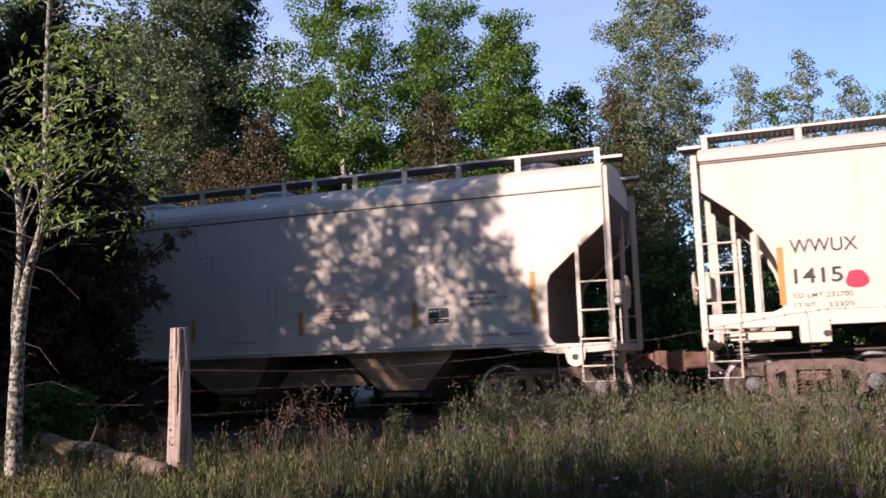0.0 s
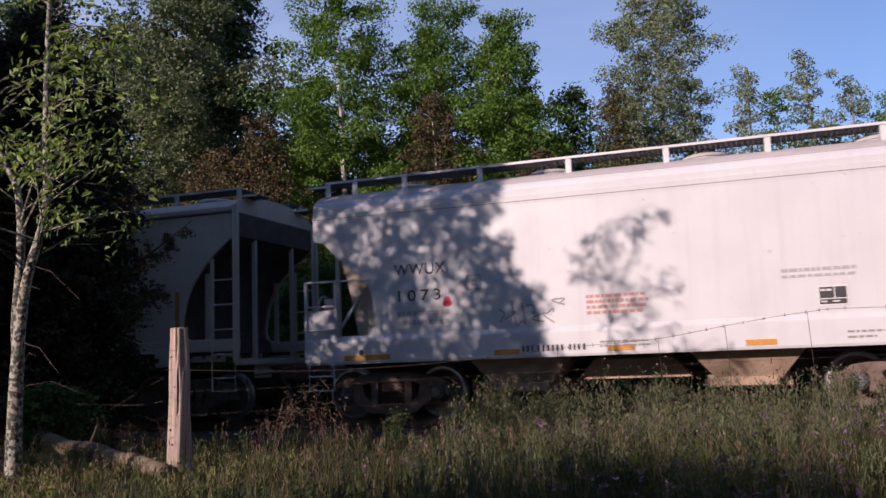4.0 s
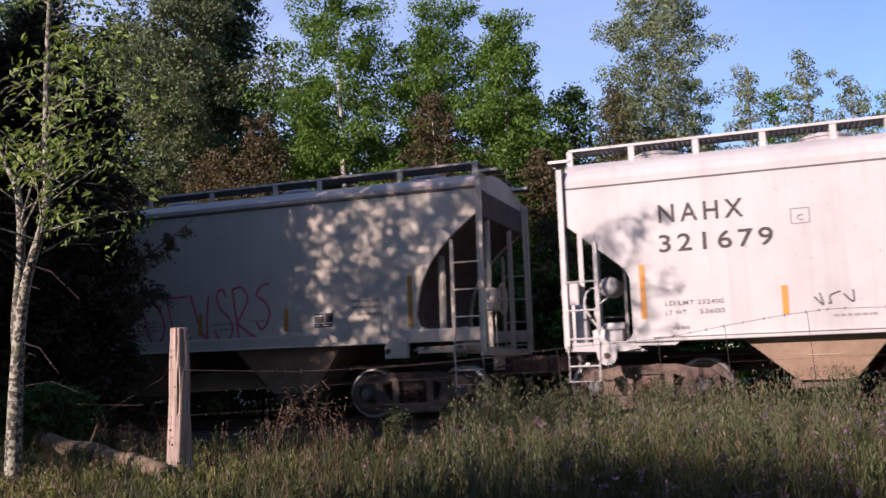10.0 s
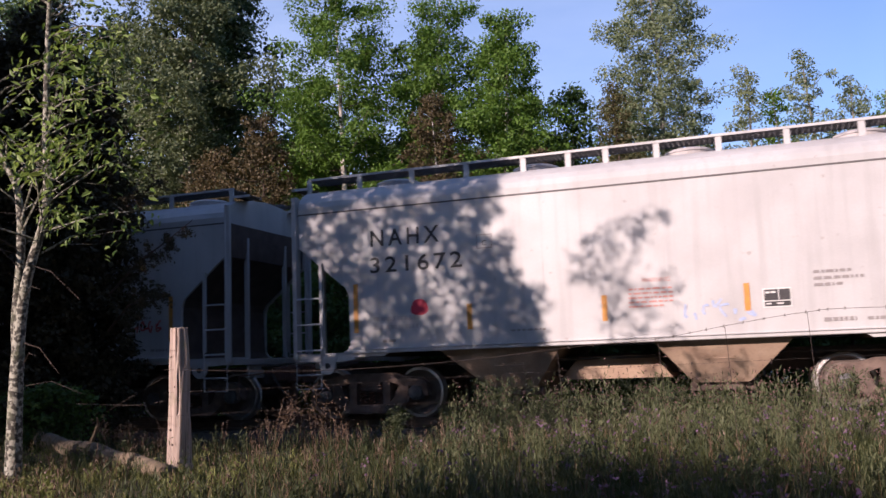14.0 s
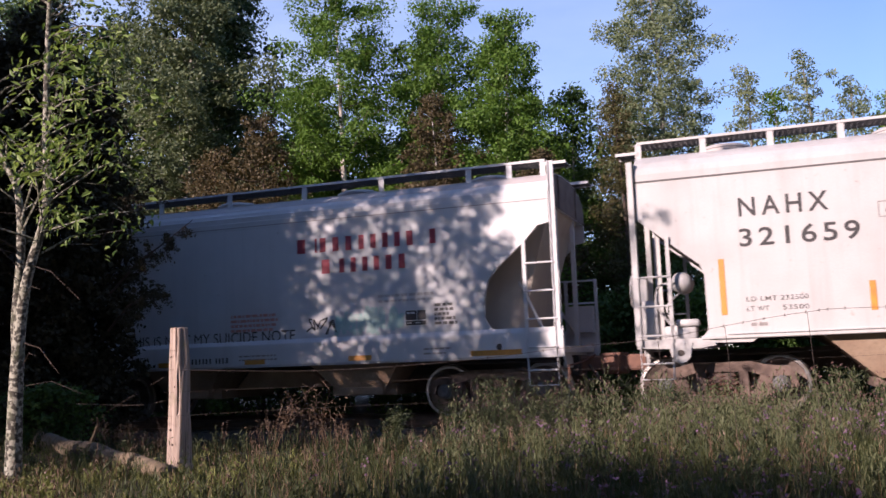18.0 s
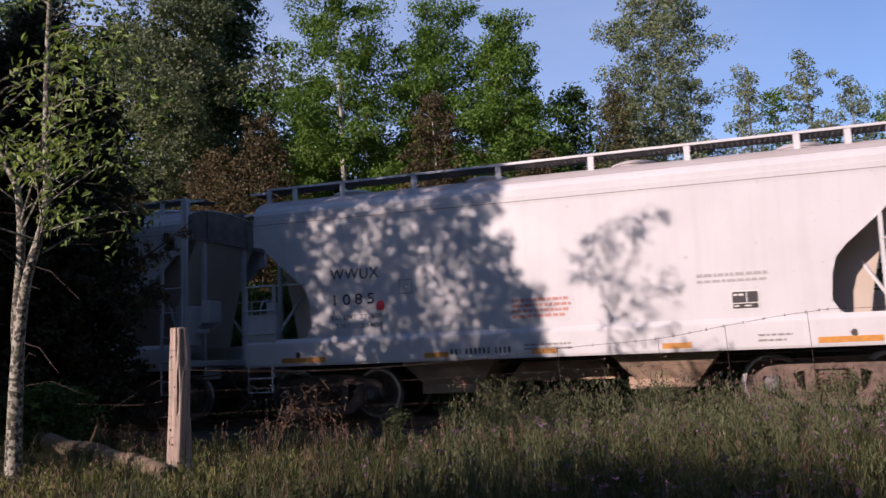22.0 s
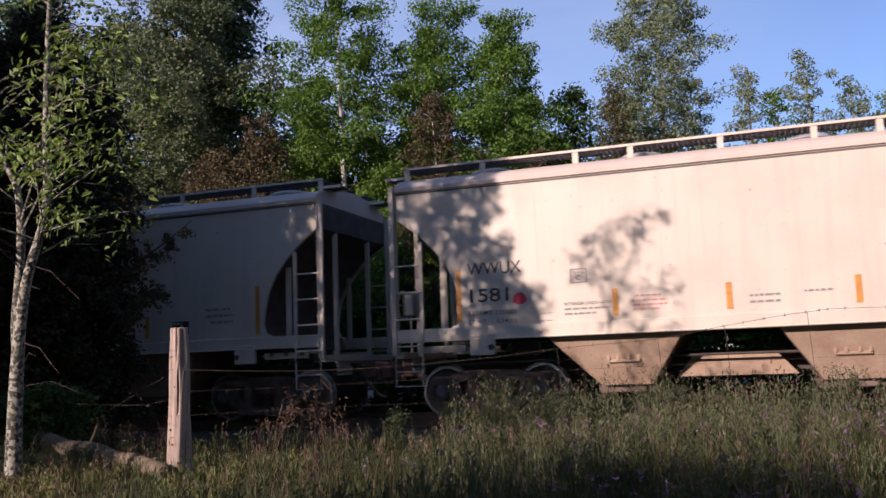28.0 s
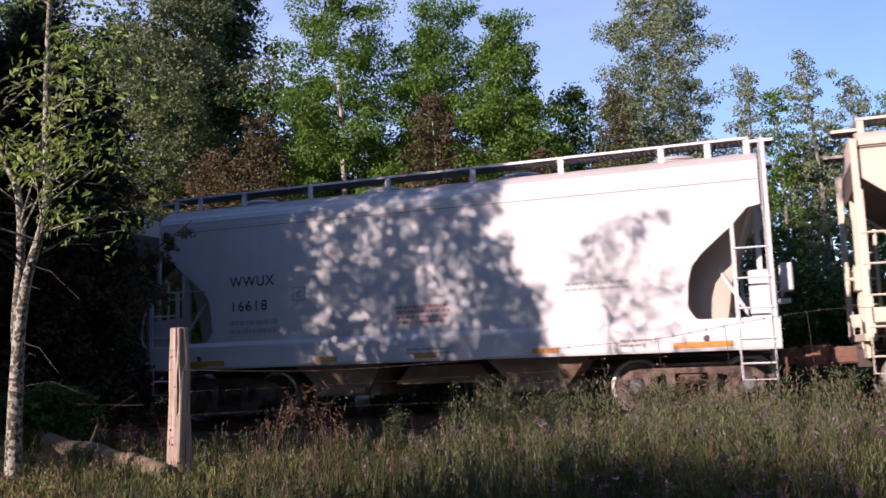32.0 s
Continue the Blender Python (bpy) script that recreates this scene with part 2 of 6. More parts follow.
def prism_y(bm, outline, y0, y1):
    """A solid with the outline (x, z) from y0 to y1."""
    a = [bm.verts.new((x, y0, z)) for x, z in outline]
    b = [bm.verts.new((x, y1, z)) for x, z in outline]
    n = len(outline)
    bm.faces.new(a)
    bm.faces.new(b[::-1])
    for i in range(n):
        bm.faces.new((a[i], b[i], b[(i + 1) % n], a[(i + 1) % n]))
    return bm


def prism_x(bm, outline, x0, x1):
    """A solid with the outline (y, z) from x0 to x1."""
    a = [bm.verts.new((x0, y, z)) for y, z in outline]
    b = [bm.verts.new((x1, y, z)) for y, z in outline]
    n = len(outline)
    bm.faces.new(a)
    bm.faces.new(b[::-1])
    for i in range(n):
        bm.faces.new((a[i], b[i], b[(i + 1) % n], a[(i + 1) % n]))
    return bm


def rod(bm, pts, r, sides=6):
    """A round bar along a line of points; r is one radius or one for each point."""
    pts = [Vector(p) for p in pts]
    rs = r if isinstance(r, (list, tuple)) else [r] * len(pts)
    rings = []
    for i, p in enumerate(pts):
        d = (pts[min(i + 1, len(pts) - 1)] - pts[max(i - 1, 0)]).normalized()
        side = d.cross(Vector((0, 0, 1)) if abs(d.z) < 0.9 else Vector((1, 0, 0))).normalized()
        up = side.cross(d)
        rings.append([bm.verts.new(p + (side * math.cos(a) + up * math.sin(a)) * rs[i]) for a in (2 * math.pi * k / sides for k in range(sides))])
    for a, b in zip(rings, rings[1:]):
        for k in range(sides):
            bm.faces.new((a[k], a[(k + 1) % sides], b[(k + 1) % sides], b[k]))
    bm.faces.new(rings[0][::-1])
    bm.faces.new(rings[-1])
    return bm


def lathe_y(bm, prof, sides=28):
    """A body turned about the y axis; prof: (y, radius) from end to end."""
    rings = []
    for y, r in prof:
        rings.append([bm.verts.new((r * math.cos(a), y, r * math.sin(a))) for a in (2 * math.pi * k / sides for k in range(sides))])
    for a, b in zip(rings, rings[1:]):
        for k in range(sides):
            bm.faces.new((a[k], b[k], b[(k + 1) % sides], a[(k + 1) % sides]))
    bm.faces.new(rings[0])
    bm.faces.new(rings[-1][::-1])
    return bm


def curve_pts(ctrl, n=5):
    """A smooth line through the points."""
    out = []
    for i in range(len(ctrl) - 1):
        p0, p1, p2, p3 = ctrl[max(i - 1, 0)], ctrl[i], ctrl[i + 1], ctrl[min(i + 2, len(ctrl) - 1)]
        for k in range(n):
            t = k / n
            out.append(tuple(0.5 * (2 * b + (c - a) * t + (2 * a - 5 * b + 4 * c - d) * t * t + (3 * b - a - 3 * c + d) * t ** 3) for a, b, c, d in zip(p0, p1, p2, p3)))
    out.append(tuple(ctrl[-1]))
    return out


def lettering(text, x0, z0, x1, height, y, bold=0.0, slope=0.0, space=1.0):
    """Letters that stand on the car's side from x0 to x1, with their foot at z0."""
    cu = bpy.data.curves.new("letters", "FONT")
    cu.body, cu.size, cu.offset, cu.space_character = text, 1.0, bold, space
    ob = bpy.data.objects.new("letters", cu)
    scene.collection.objects.link(ob)
    dg = bpy.context.evaluated_depsgraph_get()
    me = bpy.data.meshes.new_from_object(ob.evaluated_get(dg))
    bpy.data.objects.remove(ob)
    n = len(me.vertices)
    co = np.empty(n * 3)
    me.vertices.foreach_get("co", co)
    co = co.reshape(-1, 3)
    lo, hi = co.min(0), co.max(0)
    u, v = (co[:, 0] - lo[0]) / (hi[0] - lo[0]), (co[:, 1] - lo[1]) / (hi[1] - lo[1])
    co = np.stack([x0 + u * (x1 - x0), np.full(n, y), z0 + v * height + u * slope], 1)
    me.vertices.foreach_set("co", co.ravel())
    me.update()
    return me


# ---------------------------------------------------------------- the train
TRAVEL = [-79.06, -74.53, -69.94, -65.28, -60.55, -55.74, -50.83, -45.81, -40.67, -35.43, -30.15, -24.88, -19.69, -14.61, -9.64, -4.78, 0.0,
          4.70, 9.33, 13.91, 18.48, 23.04, 27.62, 32.23, 36.88, 41.59, 46.38, 51.26, 56.23, 61.27, 66.37, 71.49, 76.62]
HALF_A1 = [(5.60, 4.02), (5.60, 3.54), (5.17, 3.20), (4.93, 2.97), (4.70, 2.68), (4.55, 2.38), (4.47, 2.05), (4.44, 1.78), (4.50, 1.62), (4.62, 1.57), (4.62, 1.33)]
HALF_A2 = [(5.60, 3.80), (5.60, 3.16), (5.22, 2.84), (4.66, 2.37), (4.60, 2.22), (4.59, 1.34), (4.68, 1.22), (4.74, 1.13), (3.95, 1.12), (3.80, 1.22), (3.60, 1.22)]
HALF_B = [(5.60, 3.62), (5.60, 3.26), (5.40, 3.22), (5.16, 2.97), (4.66, 2.54), (4.50, 2.35), (4.43, 2.10), (4.40, 1.70), (4.50, 1.53), (4.66, 1.46), (4.98, 1.45), (5.76, 1.45), (5.76, 1.02)]
SIDE = 1.60


def mirrored(half):
    """The closed outline from the half on the +x side."""
    return half + [(-x, z) for x, z in reversed(half)]


def side_sheet(half, y0, y1):
    return prism_y(bmesh.new(), mirrored(half), y0, y1)


def roof_a(style):
    """Arched roof with a rolled eave on either side."""
    if style == 1:
        prof = [(-1.60, 4.00), (-1.635, 4.02), (-1.635, 4.09), (-1.60, 4.13), (-1.52, 4.19), (-1.38, 4.25), (-1.20, 4.30), (-0.7, 4.38), (0, 4.42)]
    else:
        prof = [(-1.60, 3.80), (-1.605, 3.90), (-1.575, 4.00), (-1.50, 4.10), (-1.38, 4.18), (-1.20, 4.26), (-0.7, 4.36), (0, 4.41)]
    prof = prof + [(-y, z) for y, z in reversed(prof[:-1])]
    return prism_x(bmesh.new(), prof, -5.6, 5.6)


def shell_b():
    """Rounded shoulders from side to side, one body with a ribbed haunch."""
    prof = [(-1.60, 3.60), (-1.605, 3.655), (-1.59, 3.665), (-1.597, 3.755), (-1.582, 3.765), (-1.585, 3.855), (-1.565, 3.87), (-1.545, 3.93), (-1.49, 4.0), (-1.38, 4.07), (-1.22, 4.14), (-0.9, 4.22), (-0.4, 4.27), (0, 4.28)]
    prof = prof + [(-y, z) for y, z in reversed(prof[:-1])]
    return prism_x(bmesh.new(), prof, -5.60, 5.60)


def end_b():
    """End sheet that closes the rounded roof, with two upright ribs."""
    prof = [(-1.56, 3.61), (-1.555, 3.86), (-1.52, 3.94), (-1.46, 4.0), (-1.36, 4.06), (-1.2, 4.125), (-0.9, 4.205), (-0.4, 4.255), (0, 4.265)]
    prof = prof + [(-y, z) for y, z in reversed(prof[:-1])]
    bm = prism_x(bmesh.new(), prof, -0.006, 0.006)
    for y in (-0.75, 0.75):
        box(bm, -0.03, 0.03, y - 0.03, y + 0.03, 3.62, 4.2)
    return bm


def cap_b():
    """The walked-on top of the rounded roof, with a dust layer."""
    prof = [(-1.50, 3.996), (-1.38, 4.076), (-1.22, 4.146), (-0.9, 4.226), (-0.4, 4.276), (0, 4.286)]
    prof = prof + [(-y, z) for y, z in reversed(prof[:-1])]
    return prism_x(bmesh.new(), prof, -5.59, 5.59)


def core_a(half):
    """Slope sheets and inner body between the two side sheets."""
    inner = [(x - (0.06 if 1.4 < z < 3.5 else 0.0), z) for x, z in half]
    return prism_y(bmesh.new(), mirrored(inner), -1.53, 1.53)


def core_b():
    half = [(5.56, 3.60), (5.40, 3.25), (5.20, 2.6), (5.06, 2.0), (4.97, 1.46), (4.8, 1.10)]
    return prism_y(bmesh.new(), mirrored(half), -1.05, 1.05)


def hopper(x0, x1, b0, b1, ztop=1.32, zbot=0.50):
    bm = bmesh.new()
    top = [bm.verts.new((x, y, ztop)) for x, y in ((x0, -1.5), (x1, -1.5), (x1, 1.5), (x0, 1.5))]
    bot = [bm.verts.new((x, y, zbot)) for x, y in ((b0, -1.12), (b1, -1.12), (b1, 1.12), (b0, 1.12))]
    bm.faces.new(top)
    bm.faces.new(bot[::-1])
    for i in range(4):
        bm.faces.new((top[i], bot[i], bot[(i + 1) % 4], top[(i + 1) % 4]))
    return bm


def wheelset_bm():
    bm = bmesh.new()
    R = 0.457
    for s in (-1, 1):
        prof = [(0.63, 0.10), (0.66, 0.16), (0.70, 0.33), (0.70, 0.40), (0.68, 0.44), (0.68, R + 0.025), (0.715, R + 0.02), (0.73, R + 0.002), (0.815, R - 0.004),
                (0.82, R - 0.055), (0.785, R - 0.065), (0.765, 0.30), (0.78, 0.17), (0.83, 0.13), (0.83, 0.07)]
        lathe_y(bm, [(s * y, r) for y, r in prof], 36)
    lathe_y(bm, [(-1.02, 0.075), (1.02, 0.075)], 14)
    for f in bm.faces:
        if min(math.hypot(v.co.x, v.co.z) for v in f.verts) > R - 0.058:
            f.material_index = 1
    return bm


def side_frame_bm():
    """Cast truck side: arched top member, column guides, two window openings, bearing pedestals."""
    bm = bmesh.new()
    top = [(-1.14, 0.40), (-1.12, 0.62), (-0.98, 0.72), (-0.68, 0.76), (-0.45, 0.82), (0.45, 0.82), (0.68, 0.76), (0.98, 0.72), (1.12, 0.62), (1.14, 0.40)]
    low = [(1.05, 0.40), (1.02, 0.57), (0.76, 0.60), (0.58, 0.60), (0.40, 0.66), (-0.40, 0.66), (-0.58, 0.60), (-0.76, 0.60), (-1.02, 0.57), (-1.05, 0.40)]
    prism_y(bm, top + low, -0.10, 0.10)
    prism_y(bm, [(-0.78, 0.62), (-0.58, 0.62), (-0.50, 0.40), (-0.36, 0.26), (0.36, 0.26), (0.50, 0.40), (0.58, 0.62), (0.78, 0.62), (0.70, 0.30), (0.46, 0.10), (-0.46, 0.10), (-0.70, 0.30)], -0.095, 0.095)
    for s in (-1, 1):
        x0, x1 = sorted((s * 0.26, s * 0.40))
        box(bm, x0, x1, -0.10, 0.10, 0.2, 0.72)
        x0, x1 = sorted((s * 0.66, s * 0.76))
        box(bm, x0, x1, -0.08, 0.08, 0.30, 0.66)
        box(bm, *sorted((s * 0.74, s * 1.04)), -0.09, 0.09, 0.575, 0.66)
    return bm


def bearing_bm():
    return lathe_y(bmesh.new(), [(-0.16, 0.04), (-0.155, 0.085), (-0.13, 0.095), (-0.11, 0.13), (0.10, 0.135), (0.10, 0.05)], 16)


def spring_bm():
    bm = bmesh.new()
    for x in (0.0,):
        pts = [(x + 0.065 * math.cos(a * 1.05), 0.065 * math.sin(a * 1.05), 0.23 + 0.0104 * a) for a in range(0, 40, 1)]
        rod(bm, pts, 0.014, 4)
    return bm


def truck(car, x, wheels):
    t = part("truck", lambda: boxes((-0.2, 0.2, -1.05, 1.05, 0.48, 0.70), (-0.32, 0.32, -0.32, 0.32, 0.66, 0.80), bevel=0.02), TRUCK, car, "rusty two-axle freight truck under the car", pose(x, 0, 0), "bolster")
    for s in (-1, 1):
        part("side_frame", side_frame_bm, TRUCK, t, "", pose(0, s * 1.0, 0), "frame", )
        for xs in (-0.17, 0.0, 0.17):
            part("spring", spring_bm, RUST, t, "", pose(xs, s * 1.0, 0), "spring")
        for a in (-0.889, 0.889):
            part("bearing_cap", bearing_bm, GRATE if s < 0 else TRUCK, t, "", pose(a, s * 1.0, 0.457, 0, 0, 0 if s < 0 else 180), "bearing")
    for a in (-0.889, 0.889):
        w = part("wheelset", wheelset_bm, WHEEL, t, "", pose(a, 0, 0.457), "wheelset")
        w.data.materials.append(TREAD) if len(w.data.materials) < 2 else None
        wheels.append((w, a))
    return t


def ladder(car, paint, at, zlo, zmid, zin, ztop, w):
    """Corner ladder: heavy outer stile, thin inner stile, round rungs and a hung stirrup."""
    key = (zlo, zmid, zin, ztop, w)
    top = part("ladder", lambda: boxes((w - 0.045, w + 0.045, -0.03, 0.03, zmid, ztop), (w - 0.05, w - 0.035, -0.06, 0.12, zmid, ztop)), paint, car, "", at, ("ladder",) + key)
    part("inner_stile", lambda: boxes((w - 0.56, w - 0.50, -0.03, 0.02, zmid + 0.2, zin)), paint, top, "", None, ("stile",) + key)
    z = zmid + 0.15
    while z < zin - 0.2:
        part("rung", lambda: rod(bmesh.new(), [(w - 0.53, -0.04, 0), (w, -0.04, 0)], 0.016, 5), paint, top, "", pose(0, 0, z), ("rung", w))
        z += 0.47
    part("stirrup", lambda: rod(bmesh.new(), [(w - 0.53, -0.03, zmid + 0.3), (w - 0.52, -0.03, zlo), (w - 0.02, -0.03, zlo), (w - 0.02, -0.03, zmid + 0.1)], 0.017, 5), paint, top, "", None, ("stirrup",) + key)
    part("rung", lambda: rod(bmesh.new(), [(w - 0.53, -0.03, 0), (w - 0.02, -0.03, 0)], 0.015, 5), paint, top, "", pose(0, 0, zlo + 0.25), ("low_rung", w))


def running_boards(car, paint, length, posts, z=4.50, zr=4.18, y=1.24):
    for s in (-1, 1):
        def deck():
            bm = bmesh.new()
            y0, y1 = 0.78, y
            box(bm, -length, length, y1 - 0.03, y1 - 0.012, z - 0.02, z + 0.01)
            box(bm, -length, length, y0, y0 + 0.02, z - 0.03, z + 0.02)
            for k in range(5):
                yy = y0 + 0.07 + k * 0.075
                box(bm, -length, length, yy, yy + 0.012, z - 0.02, z + 0.005)
            n = int(length * 2 / 0.085)
            for i in range(n):
                xx = -length + (i + 0.5) * 2 * length / n
                box(bm, xx - 0.03, xx + 0.03, y0, y1, z - 0.012, z + 0.003)
            return bm
        part("running_board", deck, GRATE, car, "galvanized grating walkway along the roof", pose(0, 0, 0, 0, 0, 0 if s > 0 else 180), ("deck", length, z, y))
        part("board_edge", lambda: boxes((-length, length, y - 0.012, y + 0.004, z - 0.012, z + 0.03)), paint, car, "", pose(0, 0, 0, 0, 0, 0 if s > 0 else 180), ("edge", length, z, y))
        for x in posts:
            part("walkway_post", lambda: boxes((-0.05, 0.05, -0.012, 0.012, zr - 0.02, z), (-0.05, -0.04, -0.012, 0.1, zr - 0.02, z)), paint, car, "", pose(x, s * (y - 0.02), 0, 0, 0, 0 if s < 0 else 180), ("rbpost", z, zr))
    for s in (-1, 1):
        for y0 in (-1.24, 0.82):
            w = part("end_walkway", lambda: boxes((0.0, 0.36, 0.0, 0.42, 4.345, 4.36), (0.05, 0.08, 0.0, 0.42, 4.32, 4.345), (0.28, 0.31, 0.0, 0.42, 4.32, 4.345)), GRATE, car, "", pose(s * length, y0 if s > 0 else -y0, 0, 0, 0, 0 if s > 0 else 180), "endwalk")
            for ye in (-0.012, 0.42):
                part("walkway_edge", lambda: boxes((0.0, 0.37, 0.0, 0.012, 4.32, 4.37)), paint, w, "", pose(0, ye, 0), "endedge")


def hatch_bm():
    bm = bmesh.new()
    lathe_y(bm, [(0, 0.42), (0.09, 0.42), (0.10, 0.44), (0.13, 0.44), (0.17, 0.35), (0.18, 0.1)], 24)
    bmesh.ops.rotate(bm, verts=bm.verts, cent=(0, 0, 0), matrix=Matrix.Rotation(radians(90), 3, "X"))
    return bm


def coupler_bm():
    bm = boxes((5.7, 6.15, -0.16, 0.16, 0.72, 1.0), (6.1, 6.36, -0.22, 0.12, 0.66, 1.04), bevel=0.03)
    box(bm, 6.2, 6.44, -0.26, -0.14, 0.7, 1.0, bevel=0.03)
    box(bm, 6.3, 6.42, 0.0, 0.12, 0.7, 1.0, bevel=0.03)
    return bm


def hose_bm():
    return rod(bmesh.new(), curve_pts([(5.95, -0.5, 0.85), (6.1, -0.48, 0.6), (6.25, -0.42, 0.42), (6.39, -0.38, 0.36)]), 0.028, 6)


def underframe(car, paint, end, style, gear=True, lead=False):
    part("centre_sill", lambda: boxes((-5.75, 5.75, -0.34, 0.34, 0.66, 0.98), (-5.75, 5.75, -0.42, 0.42, 0.98, 1.02)), DARK, car, "", None, "csill")
    part("sill_cover", lambda: prism_y(bmesh.new(), [(-0.95, 0.60), (0.95, 0.60), (0.62, 0.98), (-0.62, 0.98)], -0.85, 0.85), TAN, car, "", None, "csillc")
    for s in (-1, 1):
        turn = pose(0, 0, 0, 0, 0, 0 if s > 0 else 180)
        part("coupler", coupler_bm, RUST, car, "rusty cast knuckle coupler", turn, "coupler")
        part("air_hose", hose_bm, DARK, car, "black rubber air hose", turn, "hose")
        part("end_sill", lambda: boxes((end - 0.16, end, -1.5, 1.5, 1.06, 1.18), (end - 0.12, end - 0.06, -0.9, 0.9, 0.8, 1.1), bevel=0.01), paint, car, "", turn, ("esill", end))
        part("uncoupling_lever", lambda: rod(bmesh.new(), [(end + 0.1, -1.55, 0.55), (end + 0.1, -1.5, 0.85), (end + 0.12, -0.4, 0.9), (end + 0.3, -0.1, 1.02)], 0.016, 5), RUST, car, "", turn, ("lever", end))
        for y in (-0.75, 0.75):
            part("end_post", lambda: boxes((end - 0.22, end - 0.14, -0.035, 0.035, 1.1, 3.6)), paint, car, "", turn @ pose(0, y, 0), ("epost", end))
        if style == 1:
            for y in (-1.32, 1.32):
                part("slope_post", lambda: boxes((4.80, 4.87, -0.03, 0.03, 1.5, 2.86), (4.775, 4.895, -0.006, 0.006, 1.5, 2.84)), paint, car, "", turn @ pose(0, y, 0), "spost")
            part("side_pipe", lambda: rod(bmesh.new(), curve_pts([(5.55, -1.35, 1.22), (5.2, -1.42, 1.25), (4.9, -1.4, 1.18), (4.55, -1.42, 1.24), (4.3, -1.4, 1.2)]), 0.022, 6), paint, car, "", turn, "spipe")
            for x in (4.56, 4.86, 5.19):
                part("angle_cock", lambda: boxes((-0.06, 0.06, -1.5, -1.38, 1.18, 1.31), bevel=0.015), RUST, car, "", turn @ pose(x, 0, 0), "cock")
        if style == 3:
            for y in (-1, 1):
                part("end_brace", lambda: rod(bmesh.new(), [(end - 0.2, y * 1.4, 1.2), (end - 0.85, y * 1.0, 2.4)], 0.03, 5), paint, car, "", turn, ("ebrace", end, y))
    # brake gear on the trailing end, or on the leading end of a car that was turned
    turn = pose(0, 0, 0, 0, 0, 180) if lead else None
    part("brake_wheel", lambda: brake_wheel_bm(end, lead), paint, car, "round hand brake wheel", turn, ("bwheel", end, lead))
    if gear:
        part("brake_reservoir", lambda: tank_bm(end, style), paint, car, "round brake reservoir with pipes", turn, ("tank", end, style), True)
    if lead and style == 3:
        part("brake_housing", lambda: boxes((5.34, 5.66, -1.45, -1.0, 1.46, 2.24), (5.82, 6.0, -1.3, -0.85, 1.9, 2.34), (5.4, 5.95, -1.25, -1.15, 1.7, 1.78), bevel=0.02), paint, car, "white brake platform housing", None, "bhouse")
    part("brake_pipe", lambda: rod(bmesh.new(), [(-5.6, -1.0, 0.92), (-3.0, -1.05, 0.95), (3.0, -1.05, 0.95), (5.6, -0.9, 0.92)], 0.022, 5), DARK, car, "", None, "bpipe")


def brake_wheel_bm(end, lead):
    bm = bmesh.new()
    y0 = 0.95 if lead else -0.75
    c = Vector((-end - 0.12, y0, 2.05))
    ring = [c + Vector((0, 0.27 * math.cos(a), 0.27 * math.sin(a))) for a in (2 * math.pi * k / 16 for k in range(17))]
    rod(bm, ring, 0.018, 5)
    for k in range(4):
        a = math.pi / 2 * k
        rod(bm, [c, c + Vector((0, 0.27 * math.cos(a), 0.27 * math.sin(a)))], 0.014, 4)
    rod(bm, [c, c + Vector((0.2, 0, 0))], 0.03, 6)
    box(bm, -end - 0.03, -end + 0.15, y0 - 0.2, y0 + 0.2, 1.85, 2.25, bevel=0.02)
    rod(bm, [(-end + 0.02, y0, 1.9), (-end + 0.02, y0, 0.95)], 0.015, 5)
    return bm


def tank_bm(end, style):
    bm = bmesh.new()
    x, y, z = (-4.98, -1.15, 2.12) if style == 2 else (-end + 0.75, 0.3, 1.45)
    prof = [(-0.32, 0.03), (-0.28, 0.12), (-0.2, 0.17), (0.3, 0.17), (0.38, 0.12), (0.42, 0.03)]
    lathe_y(bm, prof, 18)
    bmesh.ops.translate(bm, verts=bm.verts, vec=(x, y, z))
    if style == 2:
        rod(bm, curve_pts([(x - 0.1, y - 0.2, z), (x - 0.35, y - 0.25, z - 0.05), (x - 0.4, y - 0.25, z - 0.35), (x - 0.15, y - 0.2, z - 0.75)]), 0.02, 5)
        rod(bm, curve_pts([(x, y - 0.2, z - 0.15), (x - 0.25, y - 0.25, z - 0.4), (x - 0.1, y - 0.2, z - 0.8)]), 0.016, 5)
        box(bm, x - 0.3, x + 0.2, y - 0.3, y + 0.1, 1.2, 1.42, bevel=0.03)
        box(bm, x - 0.12, x + 0.25, y - 0.35, y - 0.1, 1.40, 1.52, bevel=0.03)
        box(bm, x - 0.65, x - 0.4, y - 0.2, y + 0.1, 1.2, 1.85, bevel=0.02)
    else:
        box(bm, x - 0.25, x + 0.25, 0.2, 0.4, 1.12, 1.3)
    return bm


def plate(x0, x1, z0, z1, y=-SIDE - 0.004, d=0.003):
    return boxes((x0, x1, y - d, y, z0, z1))


def bars(rows, y=-SIDE - 0.004):
    """Unreadable small print: bars in rows, x0, x1, z, height."""
    bm = bmesh.new()
    rnd = random.Random(len(rows) * 7 + int(rows[0][0] * 100))
    for x0, x1, z, h in rows:
        x = x0
        while x < x1:
            w = rnd.uniform(0.03, 0.13)
            box(bm, x, min(x + w, x1), y - 0.003, y, z, z + h)
            x += w + rnd.uniform(0.018, 0.03)
    return bm


